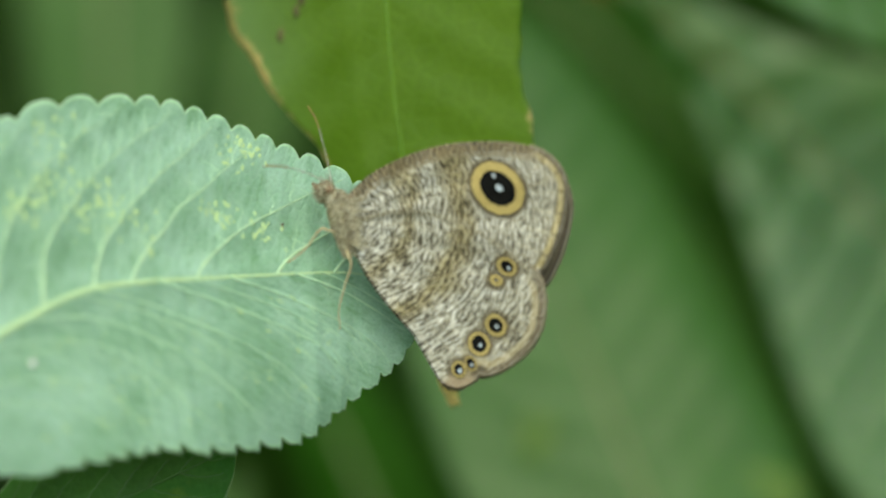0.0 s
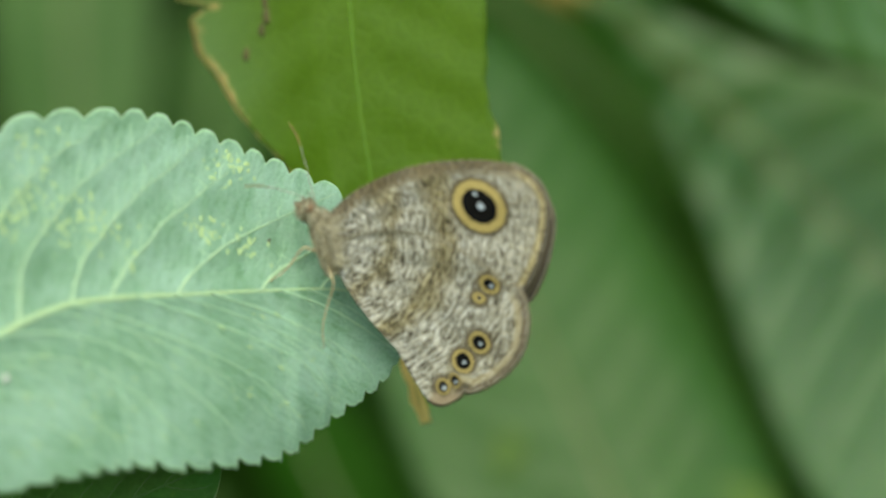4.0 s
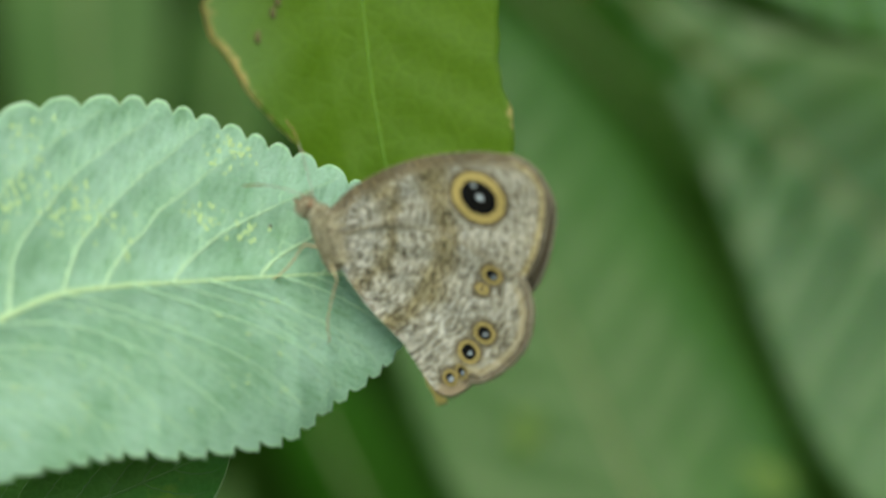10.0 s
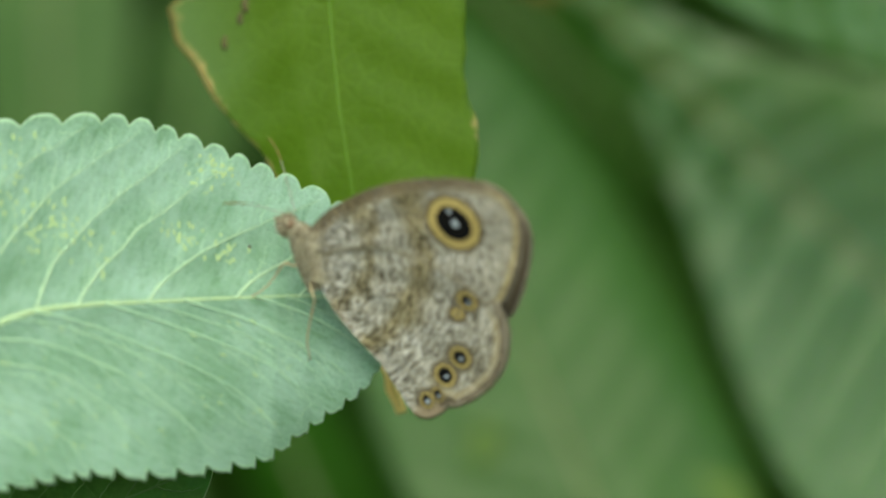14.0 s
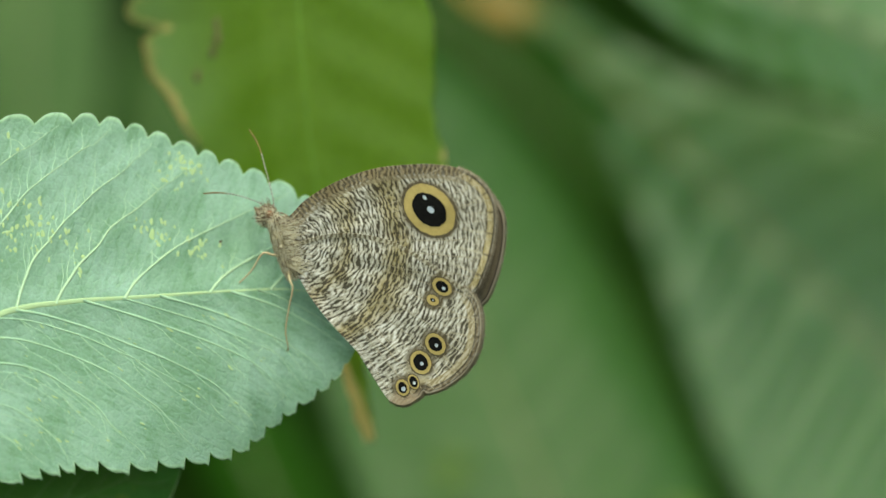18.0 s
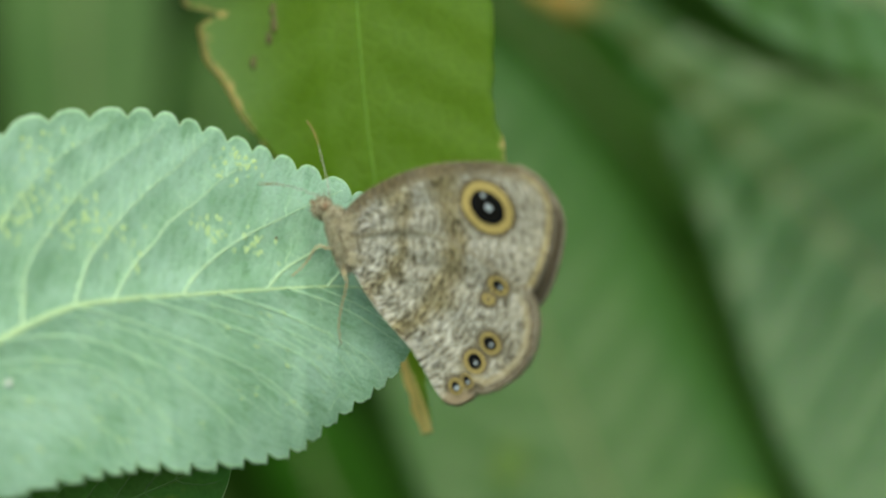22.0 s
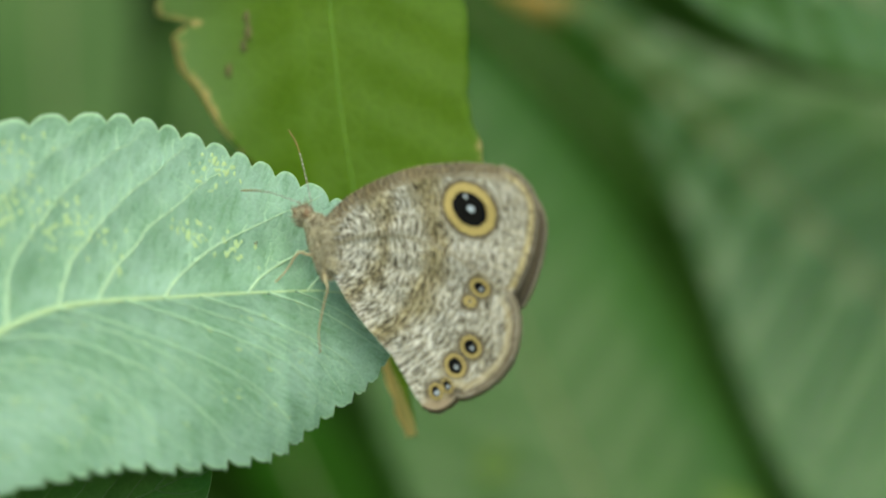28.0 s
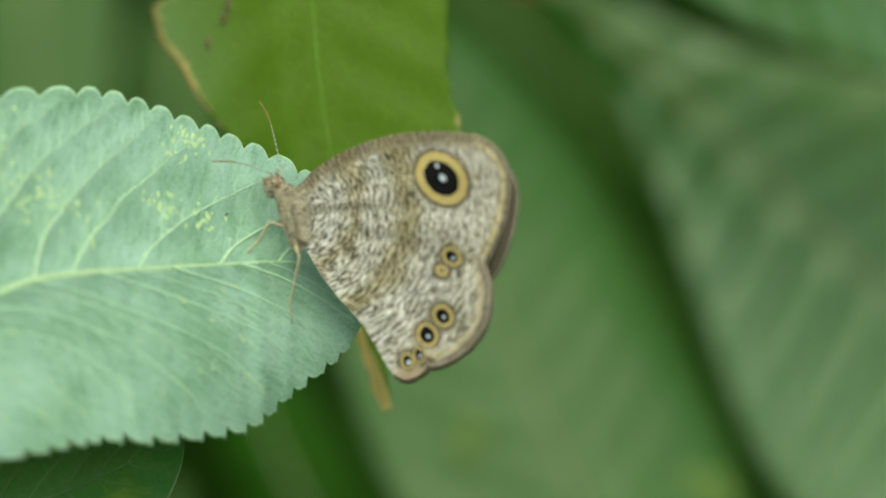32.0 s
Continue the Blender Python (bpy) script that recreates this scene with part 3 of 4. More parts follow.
# ---- the yellow-green leaf that hangs behind the butterfly, with a long drip tip
def build_hanging_leaf():
    base = (-13.69, 14.0, 34.72)
    thing = empty("hanging_leaf", base)
    mid = spline([(0.00, 0.00), (1.54, -9.24), (2.11, -17.16), (2.86, -25.52), (4.18, -33.88), (5.70, -40.92), (6.55, -45.6), (7.75, -50.3)], 160)
    wide_l = spline([(0, 0.2), (0.10, 8.5), (0.19, 13.0), (0.247, 14.0), (0.262, 11.0), (0.275, 12.9), (0.29, 13.1), (0.325, 12.4), (0.385, 10.5), (0.436, 8.6), (0.475, 6.9), (0.57, 4.3), (0.66, 2.4), (0.75, 1.1), (0.84, 0.82), (0.95, 0.62), (1, 0.42)], 200)
    wide_r = spline([(0, 0.2), (0.14, 7.0), (0.26, 10.6), (0.36, 10.5), (0.43, 10.3), (0.49, 10.6), (0.54, 10.2), (0.575, 9.3), (0.63, 6.6), (0.69, 3.6), (0.76, 1.4), (0.84, 1.0), (0.95, 0.66), (1, 0.45)], 200)
    rows, uvs = [], []
    vs = [j / 20 for j in range(-20, 21)]
    for i, (x, z) in enumerate(mid):
        u = i / (len(mid) - 1)
        a, b = mid[max(i - 1, 0)], mid[min(i + 1, len(mid) - 1)]
        d = (b - a) / np.hypot(*(b - a))
        nx, nz = -d[1], d[0]
        row, uv = [], []
        for v in vs:
            w = np.interp(u, wide_r[:, 0], wide_r[:, 1]) if v > 0 else np.interp(u, wide_l[:, 0], wide_l[:, 1])
            s = abs(v) * w
            ragged = 0.35 * noise.noise(Vector((u * 26, 3 if v > 0 else 7, 0))) * abs(v) ** 6 * min(1, w)
            s += ragged
            quilt = 0.10 * math.sin(math.pi * ((u * 70 - 0.8 * s) / 7.0 % 1.0)) ** 2 * min(1, abs(v) * 4)
            y = quilt + (0.06 * s if v > 0 else 0.0 * s + 0.35 * max(0, s - 3.0) ** 1.15 * (1 + 0.6 * min(1.0, max(0.0, (0.46 - u) / 0.2)))) + 3.0 * u * u
            sign = 1 if v > 0 else -1
            row.append(Vector((x + sign * nx * s, y, z + sign * nz * s)) * MM)
            # weight of the pale sky sheen painted on the lifted left side
            flap = min(1.0, max(0.0, (s - 5.5) / 6.0)) * min(1.0, max(0.0, (0.47 - u) / 0.1)) if v < 0 else 0.0
            uv.append((flap, (1.12 if v < 6.5 * u - 5.5 else 0.8) if u > 0.78 else (abs(v) if v < 0 else min(0.84, abs(v)) + 0.135 * max(0.0, abs(v) - 0.70) / 0.30 * max(0.0, 1 - ((u - 0.485) / 0.075) ** 2))))
        rows.append(row)
        uvs.append(uv)
    blade = part("blade", sheet(rows, uvs), HANG_LEAF, thing)
    thicken(blade, 0.25)
    bm = bmesh.new()
    line = [rows[i][20] / MM - Vector((0, 0.1, 0)) for i in range(0, 158)]
    tube(bm, line, [0.11 * (1 - i / 165) + 0.03 for i in range(158)], 8)
    part("midrib", bm, HANG_VEIN, thing)
    for k in range(1, 9):
        for sign in (1, -1):
            i0 = 8 + k * 13
            pts = []
            for s in range(12):
                i = min(159, int(i0 + s * 1.6))
                j = 20 + sign * min(18, int(1 + s * 1.6))
                pts.append(rows[i][j] / MM - Vector((0, 0.05, 0)))
            bm = bmesh.new()
            tube(bm, pts, [0.05 - 0.003 * s for s in range(12)], 5)
            part("side_vein", bm, HANG_VEIN, thing)
    # nibbled brown marks on the lifted flap
    for x, z, r in ((-4.58, -16.50) + (0.42,), (-4.66, -17.60) + (0.5,), (-4.75, -18.74) + (0.4,), (-6.25, -20.55) + (0.42,)):
        best = min(((rows[i][j] / MM - Vector((x, 0, z))).xz.length, i, j) for i in range(160) for j in range(41))
        p = rows[best[1]][best[2]] / MM
        bm = bmesh.new()
        ball(bm, (p.x, p.y - 0.12, p.z), (r, 0.12, r * 1.5), 12, 0, 12)
        part("dark_mark", bm, SCAR, thing, "dark nibbled mark")
    bm = bmesh.new()
    tube(bm, spline([(0, 0, 0), (-3, 4, 12), (-10, 14, 30)], 10), [0.6 + 0.04 * i for i in range(10)], 8)
    part("petiole", bm, STALK, thing)
    tagged(thing, "yellow-green leaf hanging tip down with browned edges", "leaf")


# ---- the pale scalloped leaf that the butterfly sits on
LEAF_BASE = (-52.10, -15.80)
FEET = (-14.70, -3.48)
LEAN = (0.25, 0.25)


def slope(x, z):
    """Depth of the pale leaf's plane: its tip and upper edge lean away from the lens."""
    return LEAN[0] * (x - FEET[0]) + LEAN[1] * (z - FEET[1])


class PaleLeaf:
    mid = spline([(0.00, 0.00), (6.16, 4.40), (11.31, 7.83), (17.60, 10.96), (22.88, 11.84), (27.72, 12.14), (35.20, 12.58), (40.48, 12.67), (46.20, 11.66)], 420)
    step = np.hypot(*np.diff(mid, axis=0).T)
    arc = np.concatenate([[0], np.cumsum(step)])
    heading = np.arctan2(*np.gradient(mid, axis=0).T[::-1])
    # the blade's halves run square to a smoothed course of the midrib
    course = np.convolve(np.pad(heading, 90, 'edge'), np.hanning(181) / np.hanning(181).sum(), 'valid')
    up_knots = spline([(0.0, 0.15), (6.2, 8.4), (11.3, 11.9), (17.6, 14.4), (22.9, 14.3), (27.7, 13.4), (35.2, 10.0), (40.5, 7.15), (43.6, 4.9), (45.8, 2.4), (46.7, 0.05)], 300)
    low_knots = spline([(0.0, 0.15), (6.2, 9.1), (11.3, 11.45), (17.6, 12.8), (22.9, 12.8), (27.7, 13.2), (35.2, 12.7), (39.6, 10.5), (43.0, 8.05), (45.5, 5.0), (46.7, 0.05)], 300)
    rng = random.Random(5)
    cuts = {}
    for sgn, lo, hi in ((1, 1.75, 2.35), (-1, 2.0, 2.7)):
        c, a = [0.0], 0.0
        while a < 60:
            a += rng.uniform(lo, hi) * (0.75 if a > 40 else 1.0)
            c.append(a)
        cuts[sgn] = c

    @classmethod
    def tooth(cls, a, sgn, w):
        c, a = cls.cuts[sgn], max(0.0, a)
        k = max(i for i in range(len(c)) if c[i] <= a)
        p = (a - c[k]) / (c[k + 1] - c[k])
        size = min(1.0, w / 6.0) * min(1.0, a / 8.0)
        if sgn > 0:
            return size * (0.80 * (1 - abs(2 * p ** 1.25 - 1) ** 2.8) - 0.28)
        rise = 0.92 * math.sin(2.35 * p) ** 0.8 + 0.42 * max(0.0, (p - 0.74) / 0.2) ** 1.7 - 0.12 * p
        return size * ((rise if p < 0.94 else 1.0 * (1 - p) / 0.06) - 0.42)

    # side veins: where each leaves the midrib (mm along it), its slant and its bend towards the tip or the edge
    side_veins = {1: [(3.5, 0.40, 0.03), (8.4, 0.40, 0.04), (13.2, 0.38, 0.045), (17.6, 0.36, 0.045), (22.0, 0.42, 0.045), (25.1, 0.62, 0.048), (30.5, 0.52, 0.165), (37.2, 0.70, 0.22), (42.0, 0.8, 0.2)],
                  -1: [(k * 3.75 - 26.0 + 1.0 * math.sin(k * 2.3), 2.9, -0.105) for k in range(20)]}

    @staticmethod
    def run(a0, p, q, s):
        """How far along the midrib a side vein has come where it is s from it; it straightens towards the edge."""
        k = min(s, 9.0) if q < 0 else s
        return a0 + p * k + q * k * k + (s - k) * 0.9

    @classmethod
    def vein_phase(cls, a, s, sgn):
        """0 on a side vein, rising to 1 at the next."""
        last = None
        for a0, p, q in cls.side_veins[sgn]:
            f = a - cls.run(a0, p, q, s)
            if f < 0:
                return 0.5 if last is None else last / (last - f)
            last = f
        return min(0.5, last / 5.0)

    @classmethod
    def at(cls, i, v, lift=0.0):
        """A point of the blade (mm): i along the midrib, v from -1 (lower edge) to 1 (upper edge)."""
        f = min(int(i), 418)
        k = i - f
        x, z = cls.mid[f] * (1 - k) + cls.mid[f + 1] * k
        a = cls.arc[f] * (1 - k) + cls.arc[f + 1] * k
        turn = cls.course[f] * (1 - k) + cls.course[f + 1] * k
        d = (math.cos(turn), math.sin(turn))
        sgn = 1 if v >= 0 else -1
        knots = cls.up_knots if sgn > 0 else cls.low_knots
        w = float(np.interp(x, knots[:, 0], knots[:, 1]))
        s = abs(v) * w
        edge = abs(v) ** 9
        s += cls.tooth(a - (0.25 if sgn > 0 else 0.6) * s, sgn, w) * edge if w > 0.3 else 0
        ph = cls.vein_phase(a, s, sgn)
        y = (0.25 if sgn > 0 else 0.08) * (math.sin(math.pi * ph) ** 0.9) * min(1.0, s / 2.0) * (1.05 - 0.5 * abs(v))
        y += 0.16 * noise.noise(Vector((x * 0.8, z * 0.8, 1))) + 0.4 * noise.noise(Vector((x * 0.16, z * 0.16, 4)))
        y -= 0.25 * math.exp(-(s / 1.0) ** 2)
        if sgn < 0:
            # the lower half rolls back towards the tip and towards the stalk
            y += 0.009 * s * s * (2.3 * min(1.0, max(0.0, (a - 29) / 15)) + 0.8 * min(1.0, max(0.0, (15 - a) / 9)))
        px, pz = x - d[1] * s * sgn, z + d[0] * s * sgn
        return Vector((px, y - lift + slope(px + LEAF_BASE[0], pz + LEAF_BASE[1]), pz))

    @classmethod
    def index(cls, a):
        return float(np.interp(a, cls.arc, np.arange(420)))


def build_pale_leaf():
    L = PaleLeaf
    thing = empty("scalloped_leaf", (LEAF_BASE[0], 0.0, LEAF_BASE[1]))
    vs = [math.copysign(1 - (1 - abs(j) / 26) ** 1.35, j) for j in range(-26, 27)]
    rows = [[L.at(i, v) * MM for v in vs] for i in np.linspace(0, 419, 760)]
    blade = part("blade", sheet(rows, [[(1.0 if v > 0 else 0.0, abs(v)) for v in vs] for _ in rows]), PALE_LEAF, thing, "pale blue-green blade with scalloped edge")
    thicken(blade, 0.22)
    bm = bmesh.new()
    tube(bm, [L.at(i, 0, 0.10) for i in np.linspace(0, 405, 120)], [0.36 * (1 - k / 128) ** 1.3 + 0.05 for k in range(120)], 11, 0.26)
    part("midrib", bm, PALE_VEIN, thing, "pale yellow-green midrib")
    rng = random.Random(3)
    twigs = bmesh.new()
    for sgn in (1, -1):
        lines = [(a0, p, q, 1.0) for a0, p, q in L.side_veins[sgn]]
        if sgn < 0:
            lines = [(a0, p, q, 0.99 if k % 3 else 0.6) for k, (a0, p, q) in enumerate(L.side_veins[sgn])]
        for a0, p, q, size in lines:
            pts = []
            for s in np.linspace(0, 15, 90):
                a = L.run(a0, p, q, s) + 0.55 * noise.noise(Vector((s * 0.45, a0, 2))) * min(1, s / 3)
                if a < 0.5:
                    continue
                i = L.index(a)
                if i > 416:
                    break
                x = L.mid[int(i)][0]
                knots = L.up_knots if sgn > 0 else L.low_knots
                v = s / max(0.2, float(np.interp(x, knots[:, 0], knots[:, 1])))
                if v > 0.95 * (1.0 if size > 0.9 else 0.35 + 0.6 * size):
                    break
                pts.append((i, v * sgn, s))
            if len(pts) < 8:
                continue
            bm = bmesh.new()
            n = len(pts)
            tube(bm, [L.at(i, v, 0.13) for i, v, s in pts], [size * (0.112 if sgn > 0 else 0.080) * (1 - j / n) * (1 + 0.45 * noise.noise(Vector((j * 0.25, a0, 5)))) + 0.02 for j in range(n)], 6, 0.35)
            part("side_vein", bm, PALE_NERVE if sgn > 0 else LOW_NERVE, thing)
            if sgn < 0 and size > 0.5:
                # forks that leave the vein and run on towards the edge
                for s0 in (rng.uniform(0.8, 2.5), rng.uniform(2.5, 4.5), rng.uniform(4.5, 6.5), rng.uniform(6.5, 9.0)):
                    fork = []
                    for s in np.linspace(s0, s0 + rng.uniform(3.0, 6.5), 26):
                        a = L.run(a0, p, q, s0) + (s - s0) * (1.0 + 0.05 * (s - s0)) + 0.4 * noise.noise(Vector((s * 0.7, a0, 8))) * min(1, s - s0)
                        if not 0.5 < a < 46:
                            break
                        i = L.index(a)
                        v = s / max(0.2, float(np.interp(L.mid[int(i)][0], L.low_knots[:, 0], L.low_knots[:, 1])))
                        if v > 0.93:
                            break
                        fork.append(L.at(i, -v, 0.118))
                    if len(fork) > 8:
                        tube(twigs, fork, [0.042 * (1 - j / (len(fork) + 2)) + 0.008 for j in range(len(fork))], 5, 0.4)
            # fine branches off each side vein
            for j in range(5, n - 3, 4 if sgn > 0 else 22):
                i, v, s = pts[j]
                way = rng.choice((1, 1, 1, -1))
                line = []
                turn = rng.uniform(0.5, 1.3)
                for q in range(10):
                    ii = i + way * q * 2.6 * (0.18 if way > 0 and sgn > 0 else 0.5) * turn + 0.8 * math.sin(q * 0.9 + j)
                    vv = v + sgn * q * 0.022 * turn * (1 if way > 0 else 0.35)
                    if abs(vv) > 0.95 or not 0 < ii < 417:
                        break
                    line.append(L.at(ii, vv, 0.118))
                if len(line) > 3:
                    tube(twigs, line, [(0.050 if sgn > 0 else 0.040) * (1 - q / 12) for q in range(len(line))], 5, 0.6)
    tagged(part("venation", twigs, LOW_NERVE, thing), kind="stuff")
    bm = bmesh.new()
    ball(bm, (0, 0, 0), (1, 1, 1), 0, 0, 6)
    first = None
    for k in range(300):
        up = rng.random() < 0.8
        if up:
            c = rng.choice(((23.5, 0.48), (23.7, 0.40), (20.8, 0.62), (26.1, 0.28), (34.5, 0.82), (36.0, 0.9), (33.2, 0.42), (22.6, 0.85), (19.5, 0.55), (14.0, 0.6), (36.5, 0.3)))
            a, v = rng.gauss(c[0], 0.9), rng.gauss(c[1], 0.07)
        else:
            a, v = rng.uniform(12, 42), rng.uniform(-0.9, -0.1)
        if not 0.05 < abs(v) < 0.93 or not 3 < a < 44:
            continue
        p = L.at(L.index(a), v, 0.125)
        r = rng.uniform(0.07, 0.22) * (1.0 if up else 0.45)
        if first is None:
            first = fleck = part("fleck", bm, FLECK, thing, "raised yellowish fleck")
        else:
            fleck = new("fleck", first.data)
            fleck.parent = thing
        fleck.matrix_local = Matrix.Translation(p * MM) @ Matrix.Rotation(radians(rng.uniform(-20, 40) if up else rng.uniform(100, 140)), 4, 'Y') @ Matrix.Diagonal((r, 0.03, r * (rng.uniform(1.0, 2.4) if up else rng.uniform(2.0, 5.0)), 1))
    bm = bmesh.new()
    tube(bm, spline([(0, 0, 0), (-3.5, 1.5, -2.5), (-9, 6, -7), (-14, 14, -16)], 14), [0.6 + 0.03 * i for i in range(14)], 9)
    part("petiole", bm, PALE_VEIN, thing)
    p = L.at(L.index(38.1), 0.38, 0.17)
    bm = bmesh.new()
    for k in range(7):
        ball(bm, (p.x + rng.uniform(-0.12, 0.12), p.y, p.z + rng.uniform(-0.16, 0.16)), (0.08, 0.05, 0.10), k * 40, 0, 6)
    part("dark_speck", bm, RIM, thing, "small brown speck of dirt")
    tagged(thing, "pale blue-green scalloped leaf with raised veins, underside showing", "leaf")
    # a white bead of spittle on the lower half
    p = L.at(L.index(14.6), -0.27, 0.2) + Vector((LEAF_BASE[0], 0, LEAF_BASE[1]))
    bead = empty("white_bead", p)
    bm = bmesh.new()
    ball(bm, (0, -0.05, 0), (0.24, 0.2, 0.28), 10)
    ball(bm, (0.2, -0.03, 0.18), (0.12, 0.12, 0.12), 0)
    part("droplet", bm, DROP, bead)
    tagged(bead, "tiny glossy white bead on the pale leaf", "droplet")
    return thing, bead, p


LOW_BASE = (-41.54, -23.60)


def build_under_leaf():
    """The darker leaf whose pointed end shows under the pale one."""
    thing = empty("under_leaf", (LOW_BASE[0], 5.0, LOW_BASE[1]))
    mid = spline([(0.00, 0.00), (4.84, 0.95), (11.00, 2.65), (16.50, 4.95), (21.00, 7.15)], 120)
    run = np.concatenate([[0], np.cumsum(np.hypot(*np.diff(mid, axis=0).T))])
    vs = [j / 18 for j in range(-18, 19)]

    def at(i, v):
        x, z = mid[i]
        a, b = mid[max(i - 1, 0)], mid[min(i + 1, 119)]
        d = (b - a) / np.hypot(*(b - a))
        left = run[-1] - run[i]
        w = (9.2 if v < 0 else 6.0) * min(1.0, left / 15.0) ** 0.72 * min(1.0, 0.15 + run[i] / 6.0)
        s = abs(v) * w
        quilt = (0.18 if v < 0 else 0.08) * math.sin(math.pi * ((run[i] - 0.9 * s) / 3.1 % 1.0)) ** 2 * min(1, abs(v) * 4)
        wavy = 0.35 * noise.noise(Vector((x * 0.3, s * 0.3, 6)))
        return Vector((x - d[1] * math.copysign(s, v) + 0.25 * s * d[0], quilt + wavy + (-0.55 * s if v < 0 else -0.15 * s) + 0.10 * v * v * w, z + d[0] * math.copysign(s, v) + 0.25 * s * d[1]))

    rows = [[at(i, v) * MM for v in vs] for i in range(120)]
    blade = part("blade", sheet(rows, [[(0.0, abs(v)) for v in vs] for _ in rows]), DARK_LEAF, thing)
    thicken(blade, 0.22)
    bm = bmesh.new()
    tube(bm, [at(i, 0.0) - Vector((0, 0.12, 0)) for i in range(117)], [0.17 * (1 - i / 122) + 0.03 for i in range(117)], 7)
    part("midrib", bm, DARK_VEIN, thing, "paler midrib")
    for k in range(8):
        for sign in (1, -1):
            pts = []
            for q in range(16):
                v = sign * 0.92 * q / 15
                i = min(118, 6 + k * 14 + int(13 * (q / 15) ** 1.3 + 12 * q / 15))
                pts.append(at(i, v) - Vector((0, 0.10, 0)))
            bm = bmesh.new()
            tube(bm, pts, [0.07 * (1 - q / 17) + 0.015 for q in range(16)], 5)
            part("side_vein", bm, DARK_VEIN, thing)
    # a rusty gall near the tip
    best = min(((at(i, v) - Vector((21.0 - 4.9, 0, 7.15 - 5.2))).xz.length, i, v) for i in range(60, 118) for v in vs)
    p = at(best[1], best[2])
    bm = bmesh.new()
    ball(bm, (0, 0, 0), (0.20, 0.14, 0.22), 15, 0, 12)
    part("gall", bm, RUST, thing, "tiny orange gall").location = (p - Vector((0, 0.2, 0))) * MM
    bm = bmesh.new()
    tube(bm, spline([(0, 0, 0), (-4, 2, -2), (-14, 9, -10)], 10), [0.4 + 0.04 * i for i in range(10)], 8)
    part("petiole", bm, STALK, thing)
    tagged(thing, "dark green pointed leaf under the pale one", "leaf")
    return thing


# ---- the butterfly
ROOT = (-12.28, 0.04)
WING_Y = -2.0
WING_LEAN = (-0.2, -0.2)      # depth per mm across and per mm up of the wings' plane


def wing(name, outline, margin, material, parent, y, shift=(0, 0), bow=0.4, label="", veins=True):
    """A wing fanned from its root; margin names the stretch of the outline that carries the banded border."""
    n, rings = 180, 56
    edge = spline(outline, n, True)
    arc = np.concatenate([[0], np.cumsum(np.hypot(*(np.roll(edge, -1, 0) - edge).T))])
    dense = spline(outline, 900, True)

    def depth(px, pz, r):
        vein = 0.06 * math.sin(math.atan2(pz, px) * 17) * min(1, r * 2)
        return WING_LEAN[0] * px + WING_LEAN[1] * pz + bow * (1 - r * r) * 0.5 + vein + 0.08 * noise.noise(Vector((px * 0.4, pz * 0.4, y)))

    rows, uvs, leads = [], [], []
    for k in range(rings + 1):
        r = 1 - (1 - k / rings) ** 1.25
        row, uv, lead = [], [], []
        for i in range(n + 1):
            x, z = edge[i % n]
            px, pz = x * r, z * r
            gaps = ((dense - (px, pz)) ** 2).sum(1)
            far, s = math.sqrt(gaps.min()), gaps.argmin() / 900
            on = min(1.0, max(0.0, (s - margin[0] + 0.02) / 0.04)) * min(1.0, max(0.0, (margin[1] - s) / 0.04))
            front = min(1.0, max(0.0, (margin[0] + 0.03 - s) / 0.05)) if s < 0.9 else 0.0
            row.append(Vector((px, depth(px, pz, r), pz)) * MM)
            uv.append((far, on))
            lead.append((front, arc[int(s * n)] + (arc[int(s * n) + 1] - arc[int(s * n)]) * (s * n % 1)))
        rows.append(row)
        uvs.append(uv)
        leads.append(lead)
    ob = part(name, sheet(rows, uvs, leads), material, parent, label)
    ob.location = (shift[0] * MM, y * MM, shift[1] * MM)
    thicken(ob, 0.05)
    # fringe of fine scales along the outer margin
    rng = random.Random(len(outline))
    bm = bmesh.new()
    for s in np.linspace(margin[0] - 0.02, margin[1], 420):
        i = s * n
        p = edge[int(i) % n] * (1 - i % 1) + edge[(int(i) + 1) % n] * (i % 1)
        t = edge[(int(i) + 1) % n] - edge[int(i) % n]
        out = np.array((-t[1], t[0])) / np.hypot(*t)
        out = out if out @ p > 0 else -out
        e = p + out * rng.uniform(0.10, 0.24) + t / np.hypot(*t) * rng.gauss(0, 0.06)
        tube(bm, [(p[0], depth(p[0], p[1], 1.0), p[1]), (e[0], depth(e[0], e[1], 1.0), e[1])], [0.028, 0.012], 3)
    tagged(part("fringe", bm, FRINGE, ob), kind="stuff")
    for s in np.linspace(margin[0] - 0.04, margin[1] - 0.02, 9) if veins else ():
        bm = bmesh.new()
        x, z = edge[int(s * n) % n]
        pts = []
        for r in np.linspace(0.52, 0.98, 24):
            bend = 0.35 * math.sin(math.pi * r)
            px, pz = x * r - z * 0.02 * bend, z * r + x * 0.02 * bend
            pts.append((px, depth(px, pz, r) - 0.020, pz))
        tube(bm, pts, [0.022 + 0.0006 * q for q in range(24)], 5)
        part("vein", bm, WING_VEIN, ob)
    return ob


